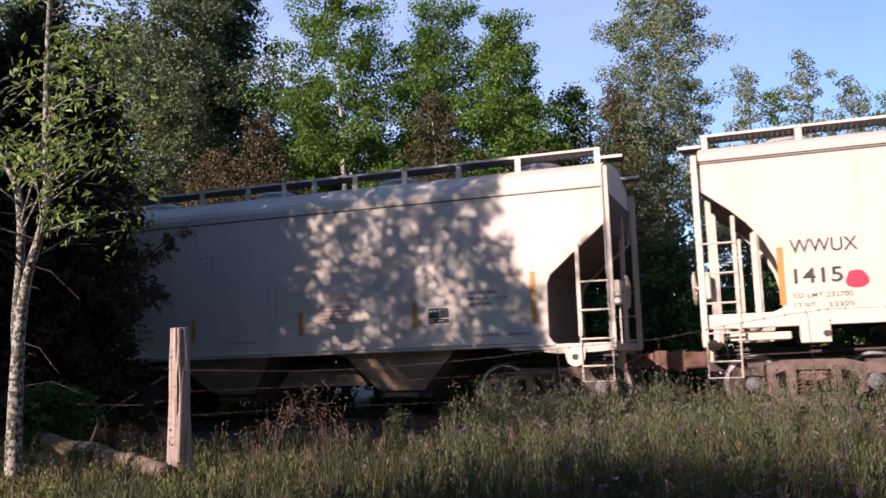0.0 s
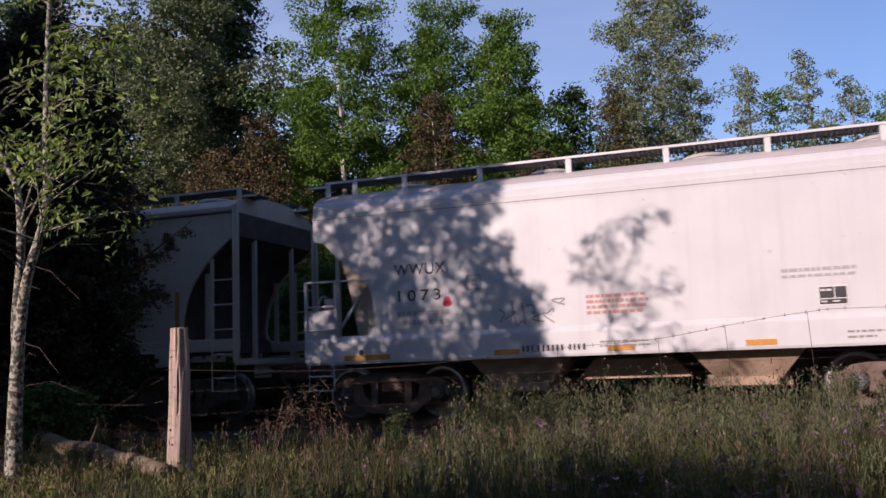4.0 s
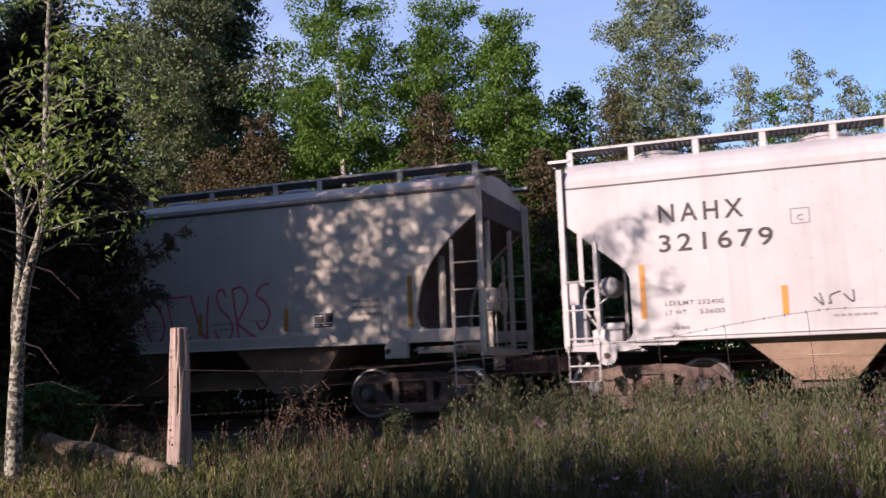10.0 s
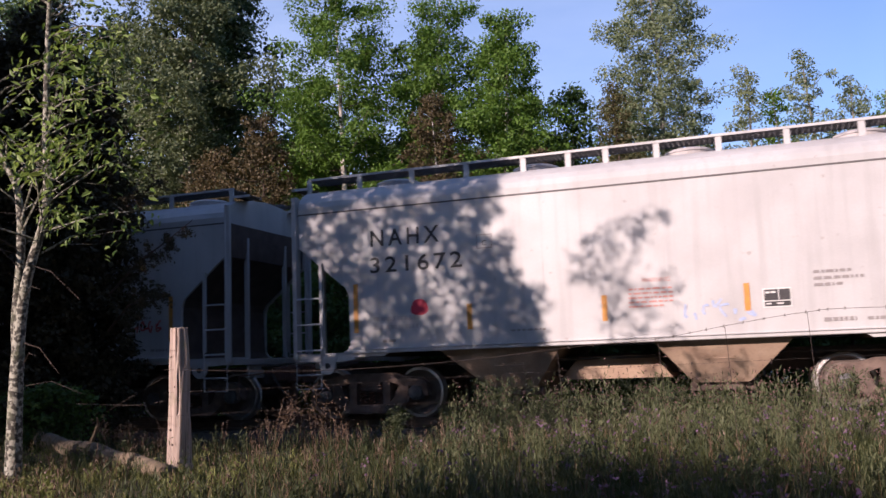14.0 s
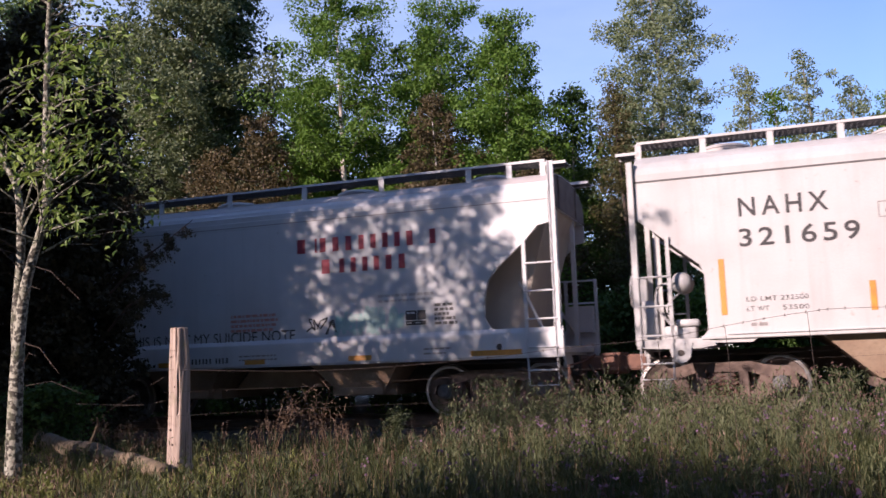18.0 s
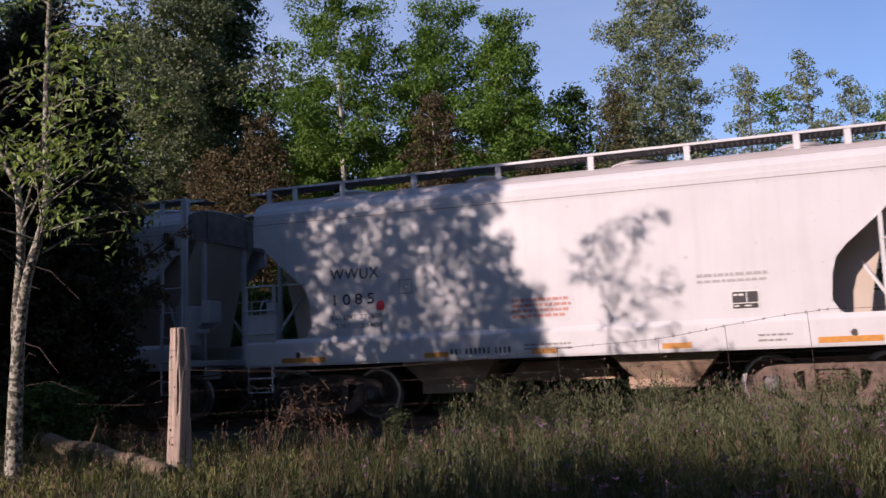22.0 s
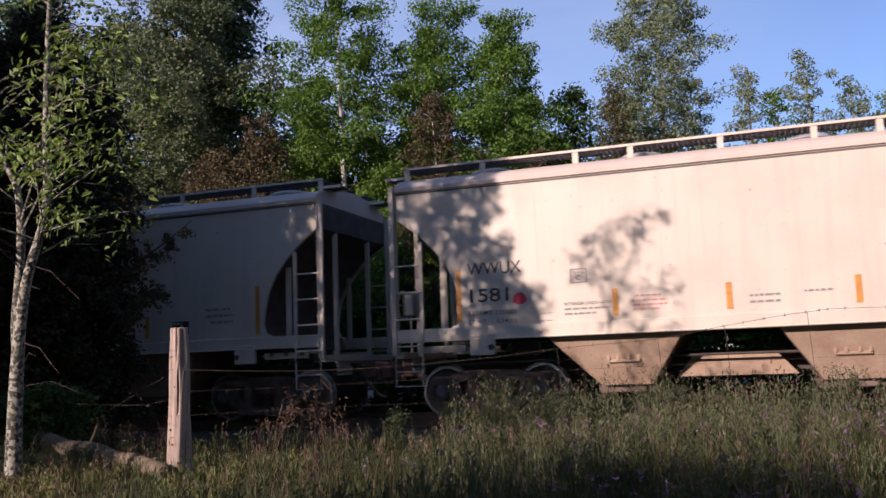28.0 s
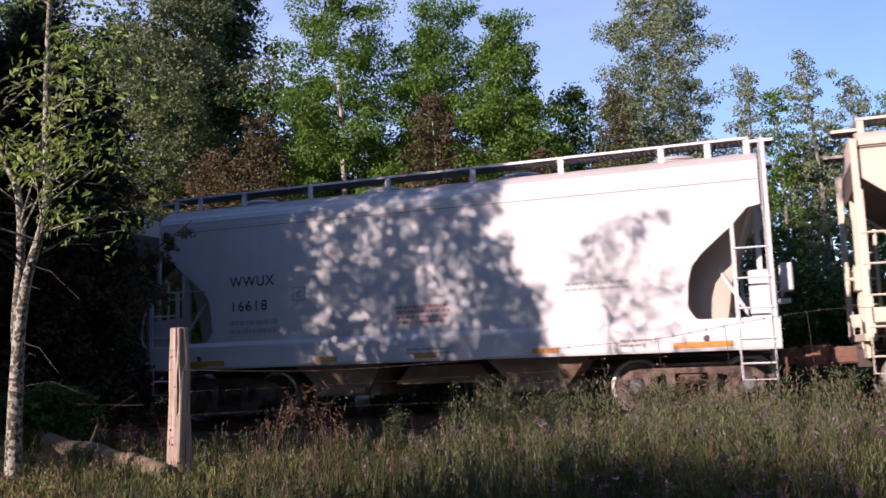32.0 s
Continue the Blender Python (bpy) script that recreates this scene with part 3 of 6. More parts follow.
def letter_bars(car, name, widths, x0, x1, z0, h, material, y=-SIDE - 0.004):
    """A painted company name shown as plain bars, one a letter; 0 is a gap."""
    u = (x1 - x0) / sum(w if w else 0.7 for w in widths)
    x = x0
    for i, w in enumerate(widths):
        if w:
            bm = bmesh.new()
            box(bm, x + u * 0.12, x + u * (0.12 + 0.46 * w), y - 0.003, y, z0, z0 + h)
            part(name, bm, material, car)
        x += u * (w if w else 0.7)


def dot(x, z, r, y=-SIDE - 0.005, squash=1.0):
    bm = bmesh.new()
    vs = [bm.verts.new((x + r * squash * (1 + 0.12 * math.sin(3 * a + x)) * math.cos(a), y, z + r * (1 + 0.1 * math.cos(2 * a)) * math.sin(a))) for a in (2 * math.pi * k / 22 for k in range(22))]
    bm.faces.new(vs)
    return bm


def print_bars(car, rows, material, y=-SIDE - 0.004):
    return tagged(part("small_print", bars(rows, y), material, car), kind="stuff")


def data_panel(car, x, z):
    p = part("consolidated_stencil", plate(x, x + 0.42, z, z + 0.30), LABELW, car, "black and white data stencil")
    part("stencil_block", boxes((x + 0.02, x + 0.225, -SIDE - 0.011, -SIDE - 0.008, z + 0.11, z + 0.28), (x + 0.24, x + 0.40, -SIDE - 0.011, -SIDE - 0.008, z + 0.11, z + 0.28), (x + 0.02, x + 0.40, -SIDE - 0.011, -SIDE - 0.008, z + 0.02, z + 0.095)), BLACK, p)
    part("small_print", boxes((x + 0.04, x + 0.10, -SIDE - 0.014, -SIDE - 0.012, z + 0.22, z + 0.25), (x + 0.12, x + 0.19, -SIDE - 0.014, -SIDE - 0.012, z + 0.22, z + 0.25), (x + 0.04, x + 0.12, -SIDE - 0.014, -SIDE - 0.012, z + 0.05, z + 0.07), (x + 0.2, x + 0.3, -SIDE - 0.014, -SIDE - 0.012, z + 0.05, z + 0.07)), LABELW, p)


def letters_apart(me):
    """One mesh for each letter of a lettering mesh."""
    n = len(me.vertices)
    owner = list(range(n))

    def top(a):
        while owner[a] != a:
            owner[a] = owner[owner[a]]
            a = owner[a]
        return a
    for e in me.edges:
        a, b = top(e.vertices[0]), top(e.vertices[1])
        owner[a] = b
    groups = {}
    for f in me.polygons:
        groups.setdefault(top(f.vertices[0]), []).append(tuple(f.vertices))
    for faces in groups.values():
        ids = sorted({v for f in faces for v in f})
        at = {v: k for k, v in enumerate(ids)}
        yield [tuple(me.vertices[v].co) for v in ids], [tuple(at[v] for v in f) for f in faces]


def words(car, text, x0, x1, z0, h, material=None, bold=0.0, slope=0.0, space=1.0):
    material = material or BLACK
    me = lettering(text, x0, z0, x1, h, -SIDE - 0.005, bold, slope, space)
    if h < 0.15:
        me.materials.append(material)
        tagged(part("small_print", me, material, car), kind="stuff")
        return
    for verts, faces in letters_apart(me):
        part("letter", mesh_from("letter", verts, faces, material), material, car, "painted letter")
    bpy.data.meshes.remove(me)


def scribble(car, lines, material, r=0.012, label="sprayed graffiti tag"):
    bm = bmesh.new()
    for ln in lines:
        pts = curve_pts([(x, -SIDE - 0.004, z) for x, z in ln], 4)
        for a, b in zip(pts, pts[1:]):
            d = Vector((b[0] - a[0], 0, b[2] - a[2]))
            if d.length < 1e-4:
                continue
            n = Vector((-d.z, 0, d.x)).normalized() * r
            bm.faces.new([bm.verts.new(v) for v in (Vector(a) - n, Vector(b) - n, Vector(b) + n, Vector(a) + n)])
    return part("graffiti", bm, material, car, label)


def platform_bm():
    """Low end platform with a sloped inner end and a rounded lifting lug below it."""
    bm = prism_y(bmesh.new(), [(4.48, 1.09), (4.62, 1.21), (5.7, 1.21), (5.7, 1.08), (5.35, 1.06), (4.75, 1.05)], -1.62, -1.1)
    arc = [(5.03 + 0.155 * math.cos(a), 0.985 + 0.155 * math.sin(a)) for a in (math.pi * (1 + k / 10) for k in range(11))]
    prism_y(bm, [(4.84, 1.14)] + arc + [(5.22, 1.14)], -1.64, -1.60)
    return bm


def car_a(label, paint, style, dx=0.0, lead=False):
    """Two-bay covered hopper with flat sides and cut-away ends. style 1: a side sill to the ends; 2: none, low end platform."""
    car = thing("hopper_car", label, "freight car", "cars of the train")
    half = HALF_A1 if style == 1 else HALF_A2
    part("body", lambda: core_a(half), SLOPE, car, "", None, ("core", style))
    for s in (-1, 1):
        part("side_sheet", lambda: side_sheet(half, -1.60, -1.535), paint, car, "", pose(0, 0, 0, 0, 0, 0 if s < 0 else 180), ("sheet", style))
        for x in (-3.05, -1.0, 1.0, 3.05):
            part("panel_seam", lambda: boxes((-0.006, 0.006, -1.603, -1.59, 1.4, 3.78)), paint, car, "", pose(0, 0, 0, 0, 0, 0 if s < 0 else 180) @ pose(x, 0, 0), "pseam")
        ze = 4.0 if style == 1 else 3.80
        # dark strip paints the roof joint and the shade line below the eave
        part("eave_seam", lambda: boxes((-5.6, 5.6, -1.607, -1.601, ze - 0.034, ze - 0.006)), DULL, car, "", pose(0, 0, 0, 0, 0, 0 if s < 0 else 180), ("seam", style))
    part("roof", lambda: roof_a(style), ROOFCREAM if style == 1 and paint is CREAM else paint, car, "dusty low-arched roof", None, ("roof_a", style), False)
    for x in (-4.2, -1.4, 1.4, 4.2):
        part("roof_hatch", hatch_bm, ROOF, car, "", pose(x, 0, 4.39), "hatch")
    posts = (-5.5, -4.05, -2.38, -1.44, 0.02, 1.45, 2.4, 4.05, 5.5) if style == 1 else (-5.55, -4.5, -3.45, -2.4, -1.35, -0.55, 0.1, 0.95, 1.95, 3.0, 4.1, 5.5)
    running_boards(car, paint, 5.56, posts, 4.50, 4.24)
    if style == 1:
        for s in (-1, 1):
            t = pose(0, 0, 0, 0, 0, 0 if s < 0 else 180)
            part("side_sill", lambda: boxes((-5.68, 5.68, -1.635, -1.50, 1.33, 1.56), (-4.3, 4.3, -1.66, -1.6, 1.33, 1.36), bevel=0.012), paint, car, "", t, "ssill")
            for x in (-4.06, 4.06):
                jp = part("jacking_plate", lambda: boxes((-0.22, 0.22, -1.655, -1.56, 1.07, 1.42), bevel=0.012), paint, car, "", t @ pose(x, 0, 0), "jack")
                # flat black disc on the plate paints the dark inside the hole
                part("lifting_hole", dot(0.16 if x < 0 else -0.16, 1.2, 0.055, -1.658), DARK, jp)
            for x in (-5.3, 4.4):
                part("lower_sill", lambda: boxes((0, 0.9, -1.5, -1.42, 1.14, 1.26), bevel=0.01), paint, car, "", t @ pose(x, 0, 0), "lsill")
    else:
        for s in (-1, 1):
            t = pose(0, 0, 0, 0, 0, 0 if s < 0 else 180)
            part("side_sill", lambda: boxes((-4.7, 4.7, -1.64, -1.5, 1.18, 1.24), (-4.3, 4.3, -1.66, -1.6, 1.24, 1.26), bevel=0.01), paint, car, "", t, "ssill2")
            for x in (-1, 1):
                pl = part("end_platform", lambda: platform_bm(), paint, car, "", pose(0, 0, 0, 0, 0, 0 if s < 0 else 180) if x * s < 0 else Matrix.Diagonal((-1, 1, 1, 1)) @ pose(0, 0, 0) if s < 0 else Matrix.Diagonal((1, -1, 1, 1)), "eplat")
                # the lug isn't pierced: a black disc paints its hole's shade
                part("lifting_hole", dot(5.03, 0.985, 0.055, -1.644), DARK, pl)
    tx = 4.12 if style == 1 else 4.46
    for s in (-1, 1):
        for e in (-1, 1):
            m = pose(0, s * 1.62, 0) @ Matrix.Diagonal((e, 1 if s < 0 else -1, 1, 1))
            ladder(car, paint, m, 0.58, 1.12, 3.10 if style == 1 else 2.85, 4.12, 5.67)
    for x0, x1, b0, b1 in ((-2.97, -0.75, -2.15, -1.32), (0.70, 2.92, 1.3, 2.16)):
        h = part("hopper_bay", lambda: hopper(x0, x1, b0, b1, 1.335 if style == 1 else 1.22), TAN, car, "dust-covered sloping hopper", None, ("hop", x0, style))
        part("outlet_gate", boxes((b0 - 0.08, b1 + 0.08, -0.95, 0.95, 0.36, 0.50), (b0 + 0.1, b1 - 0.1, -1.15, -0.95, 0.38, 0.46), bevel=0.01), TRUCK, h)
        xm = (b0 + b1) / 2
        part("vibrator_bracket", boxes((xm - 0.27, xm + 0.27, -1.35, -1.26, 1.08, 1.13), (xm - 0.27, xm + 0.27, -1.33, -1.24, 0.87, 0.92), *[(xm + q, xm + q + 0.05, -1.345, -1.25, 0.9, 1.1) for q in (-0.27, -0.12, 0.07, 0.22)], bevel=0.012), TAN, h)
        # black block behind the bars paints the dark of the open slots
        part("dark_recess", boxes((xm - 0.24, xm + 0.24, -1.3, -1.22, 0.9, 1.1)), DARK, h)
    underframe(car, paint, 5.72, style, style == 1 or paint is not CREAM, lead)
    wheels = []
    for s in (-1, 1):
        truck(car, s * tx, wheels)
    # yellow reflector strips
    strips = ((-4.29 + 0.6 * dx, 1.66, 2.55), (4.33, 1.62, 2.52), (-1.78, 1.63, 2.07), (0.0, 1.64, 2.06), (1.86, 1.64, 2.06)) if style == 1 else ((-4.46 + dx, 1.55, 2.43), (4.36, 1.56, 2.44), (-2.32 + dx, 1.52, 1.96), (0.0 + dx, 1.55, 1.97), (2.22, 1.6, 2.03))
    for x, z0, z1 in strips:
        part("reflector_strip", plate(x - 0.045, x + 0.045, z0, z1), YELLOW, car, "faded orange-yellow reflector strip")
    return car, wheels


def corner_ladder_bm():
    """Short corner ladder that stands on the sill, with a stirrup hung below."""
    bm = bmesh.new()
    for x in (5.16, 5.76):
        box(bm, x - 0.03, x + 0.03, -0.02, 0.02, 1.05, 2.52)
    for z in (1.62, 2.05, 2.5):
        rod(bm, [(5.16, -0.03, z), (5.76, -0.03, z)], 0.018, 5)
    rod(bm, [(5.2, -0.02, 1.1), (5.2, -0.03, 0.54), (5.7, -0.03, 0.54), (5.7, -0.02, 1.1)], 0.017, 5)
    rod(bm, [(5.2, -0.03, 0.8), (5.7, -0.03, 0.8)], 0.015, 5)
    rod(bm, [(5.16, 0.0, 2.5), (4.5, 0.0, 2.5)], 0.014, 5)
    box(bm, 5.2, 5.72, 0.0, 0.25, 1.46, 1.98)
    return bm


def sill_face_bm():
    """Deep side sill that stands proud of the sheet, with a sloped ledge on top and a rolled foot."""
    return prism_x(bmesh.new(), [(-1.602, 1.50), (-1.645, 1.425), (-1.648, 1.40), (-1.648, 1.04), (-1.635, 1.0), (-1.57, 1.0), (-1.57, 1.02), (-1.602, 1.03)], -5.76, 5.76)


def car_b(label, paint, lead=False):
    """Rounded two-bay covered hopper, side sheets carried down to a deep sill."""
    car = thing("hopper_car", label, "freight car", "cars of the train")
    part("body", core_b, BEIGE, car, "", None, "coreb")
    part("roof", shell_b, paint, car, "", None, "shellb")
    for x in (-5.602, 5.602):
        part("roof_end", end_b, ENDSHADE, car, "dusty end sheet under the roof, shade in its colour", pose(x, 0, 0), "endb")
    part("roof_cap", cap_b, ROOF, car, "dusty grey top of the roof", None, "capb")
    for s in (-1, 1):
        t = pose(0, 0, 0, 0, 0, 0 if s < 0 else 180)
        part("side_sheet", lambda: side_sheet(HALF_B, -1.60, -1.54), paint, car, "", t, "sheetb")
        part("sill_lip", lambda: sill_face_bm(), paint, car, "", t, "sillb")
        for x in (-4.66, 4.66):
            # black disc on the sill, painted in place of a shaded hole
            part("lifting_hole", dot(x, 1.2, 0.06, -1.652, 0.8), DARK, car, "", t)
        part("haunch_seam", lambda: boxes((-5.58, 5.58, -1.607, -1.58, -0.007, 0.007)), FADED, car, "", t @ pose(0, 0, 3.66), "hseam")
    for x in (-4.2, -1.4, 1.4, 4.2):
        part("roof_hatch", hatch_bm, ROOF, car, "", pose(x, 0, 4.26), "hatch")
    running_boards(car, paint, 5.5, (-5.46, -4.9, -3.9, -2.45, -0.85, 0.8, 2.4, 4.1, 4.85, 5.46), 4.40, 4.10)
    for s in (-1, 1):
        for e in (-1, 1):
            m = pose(0, s * 1.62, 0) @ Matrix.Diagonal((e, 1 if s < 0 else -1, 1, 1))
            if e * s < 0:
                ladder(car, paint, m, 0.54, 1.02, 2.97, 4.3, 5.68)
            else:
                part("corner_ladder", corner_ladder_bm, paint, car, "", m, "cladder")
    for x0, x1, b0, b1 in ((-2.8, -0.9, -2.3, -1.4), (0.9, 2.8, 1.4, 2.3)):
        h = part("hopper_bay", lambda: hopper(x0, x1, b0, b1, 1.10, 0.5), TAN, car, "dust-covered sloping hopper", None, ("hopb", x0))
        part("outlet_gate", boxes((b0 - 0.2, b1 + 0.2, -1.0, 1.0, 0.42, 0.62), (b0, b1, -1.2, -0.98, 0.44, 0.58), bevel=0.01), TAN, h)
    underframe(car, paint, 5.70, 3, True, lead)
    wheels = []
    for s in (-1, 1):
        truck(car, s * 4.34, wheels)
    for x0, x1 in ((-5.0, -4.1), (-2.2, -1.75), (-0.28, 0.15), (1.85, 2.3), (4.15, 5.05)):
        part("reflector_strip", plate(x0, x1, 1.06, 1.15, -1.652), YELLOW, car, "faded orange-yellow reflector strip")
    return car, wheels


LOADS = {"1043": ("232400", "53600"), "1415": ("232700", "53300"), "1535": ("232700", "53300"), "1528": ("232700", "53300"), "1581": ("232600", "53400"), "9067": ("232500", "53500"), "1085": ("232600", "53400"),
         "321659": ("232500", "53500"), "321679": ("232400", "53600"), "3462": ("234000", "52000")}


def load_lines(car, number, x, w, z, h, gap):
    if number not in LOADS:
        print_bars(car, [(x, x + w, z, h), (x, x + w, z - gap, h)], FAINT)
        return
    a, b = LOADS[number]
    words(car, "LD LMT " + a, x, x + w, z, h, DULL, 0.004, 0.0, 1.1)
    words(car, "LT WT", x, x + w * 0.36, z - gap, h, DULL, 0.004, 0.0, 1.1)
    words(car, b, x + w * 0.58, x + w, z - gap, h, DULL, 0.004, 0.0, 1.1)


def marks_cream(car, number, dx=0.0, dot_r=0.11):
    words(car, "WWUX", -4.01 + dx, -3.05 + dx, 2.44, 0.21, bold=0.004)
    n = len(number)
    words(car, number, -3.98 + dx, -3.98 + dx + 0.172 * n, 1.97, 0.235, bold=0.013)
    part("paint_dot", dot(-3.1 + dx + (0.1 if n > 4 else 0.0), 2.0, dot_r, squash=1.05), PINK, car, "sprayed red dot")
    load_lines(car, number, -4.0 + dx, 0.83, 1.75, 0.075, 0.15)
    words(car, "INTERIOR LINED WITH", -2.62, -1.85, 1.835, 0.05, DULL, 0.001)
    print_bars(car, [(-2.62, -1.85, 1.76, 0.03), (-2.62, -2.1, 1.68, 0.03)], FADED)
    print_bars(car, [(-1.45, -1.05, 1.92, 0.03), (-1.5, -0.95, 1.84, 0.03), (-1.5, -0.95, 1.77, 0.03), (-1.5, -1.05, 1.7, 0.03)], FADERED)
    print_bars(car, [(0.3, 0.75, 1.82, 0.035), (0.3, 0.75, 1.72, 0.035), (1.1, 1.5, 1.85, 0.03)], FADED)
    print_bars(car, [(3.2, 3.75, 2.1, 0.05), (3.2, 3.8, 1.98, 0.05), (3.3, 3.8, 1.86, 0.05)], FADED)
    print_bars(car, [(-3.05, -2.82, 1.72, 0.015), (-3.05, -2.82, 1.60, 0.015), (2.2, 2.5, 1.45, 0.05), (3.4, 3.7, 1.45, 0.05)], FADED)
    part("plate_mark", boxes((-2.5, -2.22, -SIDE - 0.006, -SIDE - 0.004, 2.42, 2.44), (-2.5, -2.22, -SIDE - 0.006, -SIDE - 0.004, 2.2, 2.22), (-2.5, -2.48, -SIDE - 0.006, -SIDE - 0.004, 2.2, 2.44), (-2.24, -2.22, -SIDE - 0.006, -SIDE - 0.004, 2.2, 2.44)), FADED, car)
    words(car, "C", -2.4, -2.32, 2.24, 0.09, DULL)
    words(car, "PLACE", -2.45, -2.27, 2.36, 0.035, DULL, 0.001)
    data_panel(car, 2.42, 1.66)


def marks_grey(car, mark, number, dx=0.0, wx=0.0):
    wide = mark == "NAHX"
    words(car, mark, -4.14 + dx, (-2.83 if wide else -3.05) + dx, 3.08, 0.30, BLACK, bold=0.014 if wide else 0.0, space=1.4 if wide else 1.1)
    words(car, number, -4.16 + dx, (-2.42 if wide else -3.13) + dx, 2.60, 0.29, BLACK, bold=0.014, space=1.28 if wide else 1.1)
    load_lines(car, number, -4.12 + dx, 0.9, 1.74, 0.075, 0.15)
    words(car, "WARNING", 0.62 + dx + wx, 1.07 + dx + wx, 2.14, 0.07, FADERED, 0.004)
    print_bars(car, [(0.4 + dx + wx, 1.1 + dx + wx, 2.02, 0.03), (0.4 + dx + wx, 1.1 + dx + wx, 1.95, 0.03), (0.4 + dx + wx, 1.1 + dx + wx, 1.88, 0.03), (0.4 + dx + wx, 1.1 + dx + wx, 1.81, 0.03), (0.4 + dx + wx, 0.95 + dx + wx, 1.74, 0.03)], FADERED)
    print_bars(car, [(3.2, 3.75, 2.12, 0.045), (3.2, 3.9, 2.02, 0.045), (3.2, 3.6, 1.92, 0.045)], FADED)
    print_bars(car, [(3.3, 3.75, 1.38, 0.06), (3.9, 4.3, 1.38, 0.05), (-1.6, -1.0, 1.45, 0.035), (-3.95, -3.7, 1.36, 0.05)], FADED)
    x0 = -2.15 + dx
    part("plate_mark", boxes((x0, x0 + 0.28, -SIDE - 0.006, -SIDE - 0.004, 3.13, 3.145), (x0, x0 + 0.28, -SIDE - 0.006, -SIDE - 0.004, 2.9, 2.915), (x0, x0 + 0.015, -SIDE - 0.006, -SIDE - 0.004, 2.9, 3.13), (x0 + 0.265, x0 + 0.28, -SIDE - 0.006, -SIDE - 0.004, 2.9, 3.13)), FADED, car)
    words(car, "C", x0 + 0.1, x0 + 0.18, 2.95, 0.09, DULL)
    data_panel(car, 2.45, 1.63)


def marks_white(car, number, dot_on=True):
    words(car, "WWUX", -4.0, -3.04, 2.52, 0.2, bold=0.013 if len(number) > 4 else 0.006, space=1.12)
    n = len(number)
    words(car, number, -3.94, -3.94 + 0.2 * n if n < 5 else -3.2, 2.06, 0.2, bold=0.012 if n < 5 else 0.014, space=1.45 if n < 5 else 1.2)
    if dot_on:
        part("paint_dot", dot(-3.02, 2.02, 0.1, squash=0.8), PINK, car, "sprayed red dot")
    load_lines(car, number, -3.97, 0.98, 1.80, 0.085, 0.16)
    print_bars(car, [(-0.6, 0.36, 1.94, 0.05), (-0.6, 0.4, 1.85, 0.05), (-0.6, 0.38, 1.76, 0.05), (-0.6, 0.3, 1.67, 0.05)], FADERED)
    if number != "16618":
        letter_bars(car, "maker_letter", [1, 1, 0.6, 0, 1, 1, 1, 0.9, 1, 1, 0, 0.9, 0.9, 1, 1.2], -1.72, -0.6, 1.10, 0.1, BLACK, -1.652)
    print_bars(car, [(-0.4, 0.4, 1.2, 0.03), (-0.4, 0.4, 1.13, 0.03), (3.3, 3.8, 1.2, 0.03), (3.3, 3.7, 1.12, 0.03)], FADED, -1.652)
    if number != "16618":
        data_panel(car, 2.94, 1.62)
    print_bars(car, [(2.44, 3.5, 2.16, 0.05), (2.44, 3.48, 2.07, 0.04)], FAINT)
    part("plate_mark", boxes((-2.66, -2.4, -SIDE - 0.006, -SIDE - 0.004, 2.44, 2.455), (-2.66, -2.4, -SIDE - 0.006, -SIDE - 0.004, 2.2, 2.215), (-2.66, -2.645, -SIDE - 0.006, -SIDE - 0.004, 2.2, 2.44), (-2.415, -2.4, -SIDE - 0.006, -SIDE - 0.004, 2.2, 2.44)), FADED, car)
    words(car, "C", -2.57, -2.49, 2.27, 0.1, DULL)
    if number == "9067":
        print_bars(car, [(3.5, 3.83, 1.95, 0.05), (3.5, 3.86, 1.87, 0.05), (3.5, 3.78, 1.79, 0.05), (3.5, 3.88, 1.71, 0.05), (3.5, 3.93, 1.63, 0.05)], DULL)


def tag_strokes(x0, x1, z0, z1, n, seed):
    """Loose strokes of a sprayed tag inside a field."""
    rnd = random.Random(seed)
    out = []
    for i in range(n):
        x = x0 + (x1 - x0) * (i + 0.5) / n
        w = (x1 - x0) / n
        out.append([(x + rnd.uniform(-0.8, 0.8) * w, z0 + rnd.uniform(0, 1) * (z1 - z0)) for _ in range(rnd.choice((3, 4, 5)))])
    return out


LABELS = {
    "cream": "cream two-bay covered hopper car with orange reflector strips",
    "grey": "light grey two-bay covered hopper car with black mark",
    "pale": "pale cream two-bay covered hopper car with faded mark",
    "white": "white rounded two-bay covered hopper car with deep sill",
}
TURNED = ("3462", "1528", "321672", "1043", "16618")
CARS, WHEELS = [], []


def add_car(kind, number, mark="NAHX", dx=0.0, dot_r=0.11, wx=0.0):
    if kind == "cream":
        car, wheels = car_a(LABELS[kind], CREAM, 1, dx, number in TURNED)
        marks_cream(car, number, dx, dot_r)
    elif kind in ("grey", "pale"):
        car, wheels = car_a(LABELS[kind], GREY if kind == "grey" else CREAM, 2, dx, number in TURNED)
        marks_grey(car, mark, number, dx, wx)
    else:
        car, wheels = car_b(LABELS[kind], WHITE, number in TURNED)
        marks_white(car, number, number not in ("16618", "1043"))
    CARS.append(car)
    WHEELS.append(wheels)
    return car


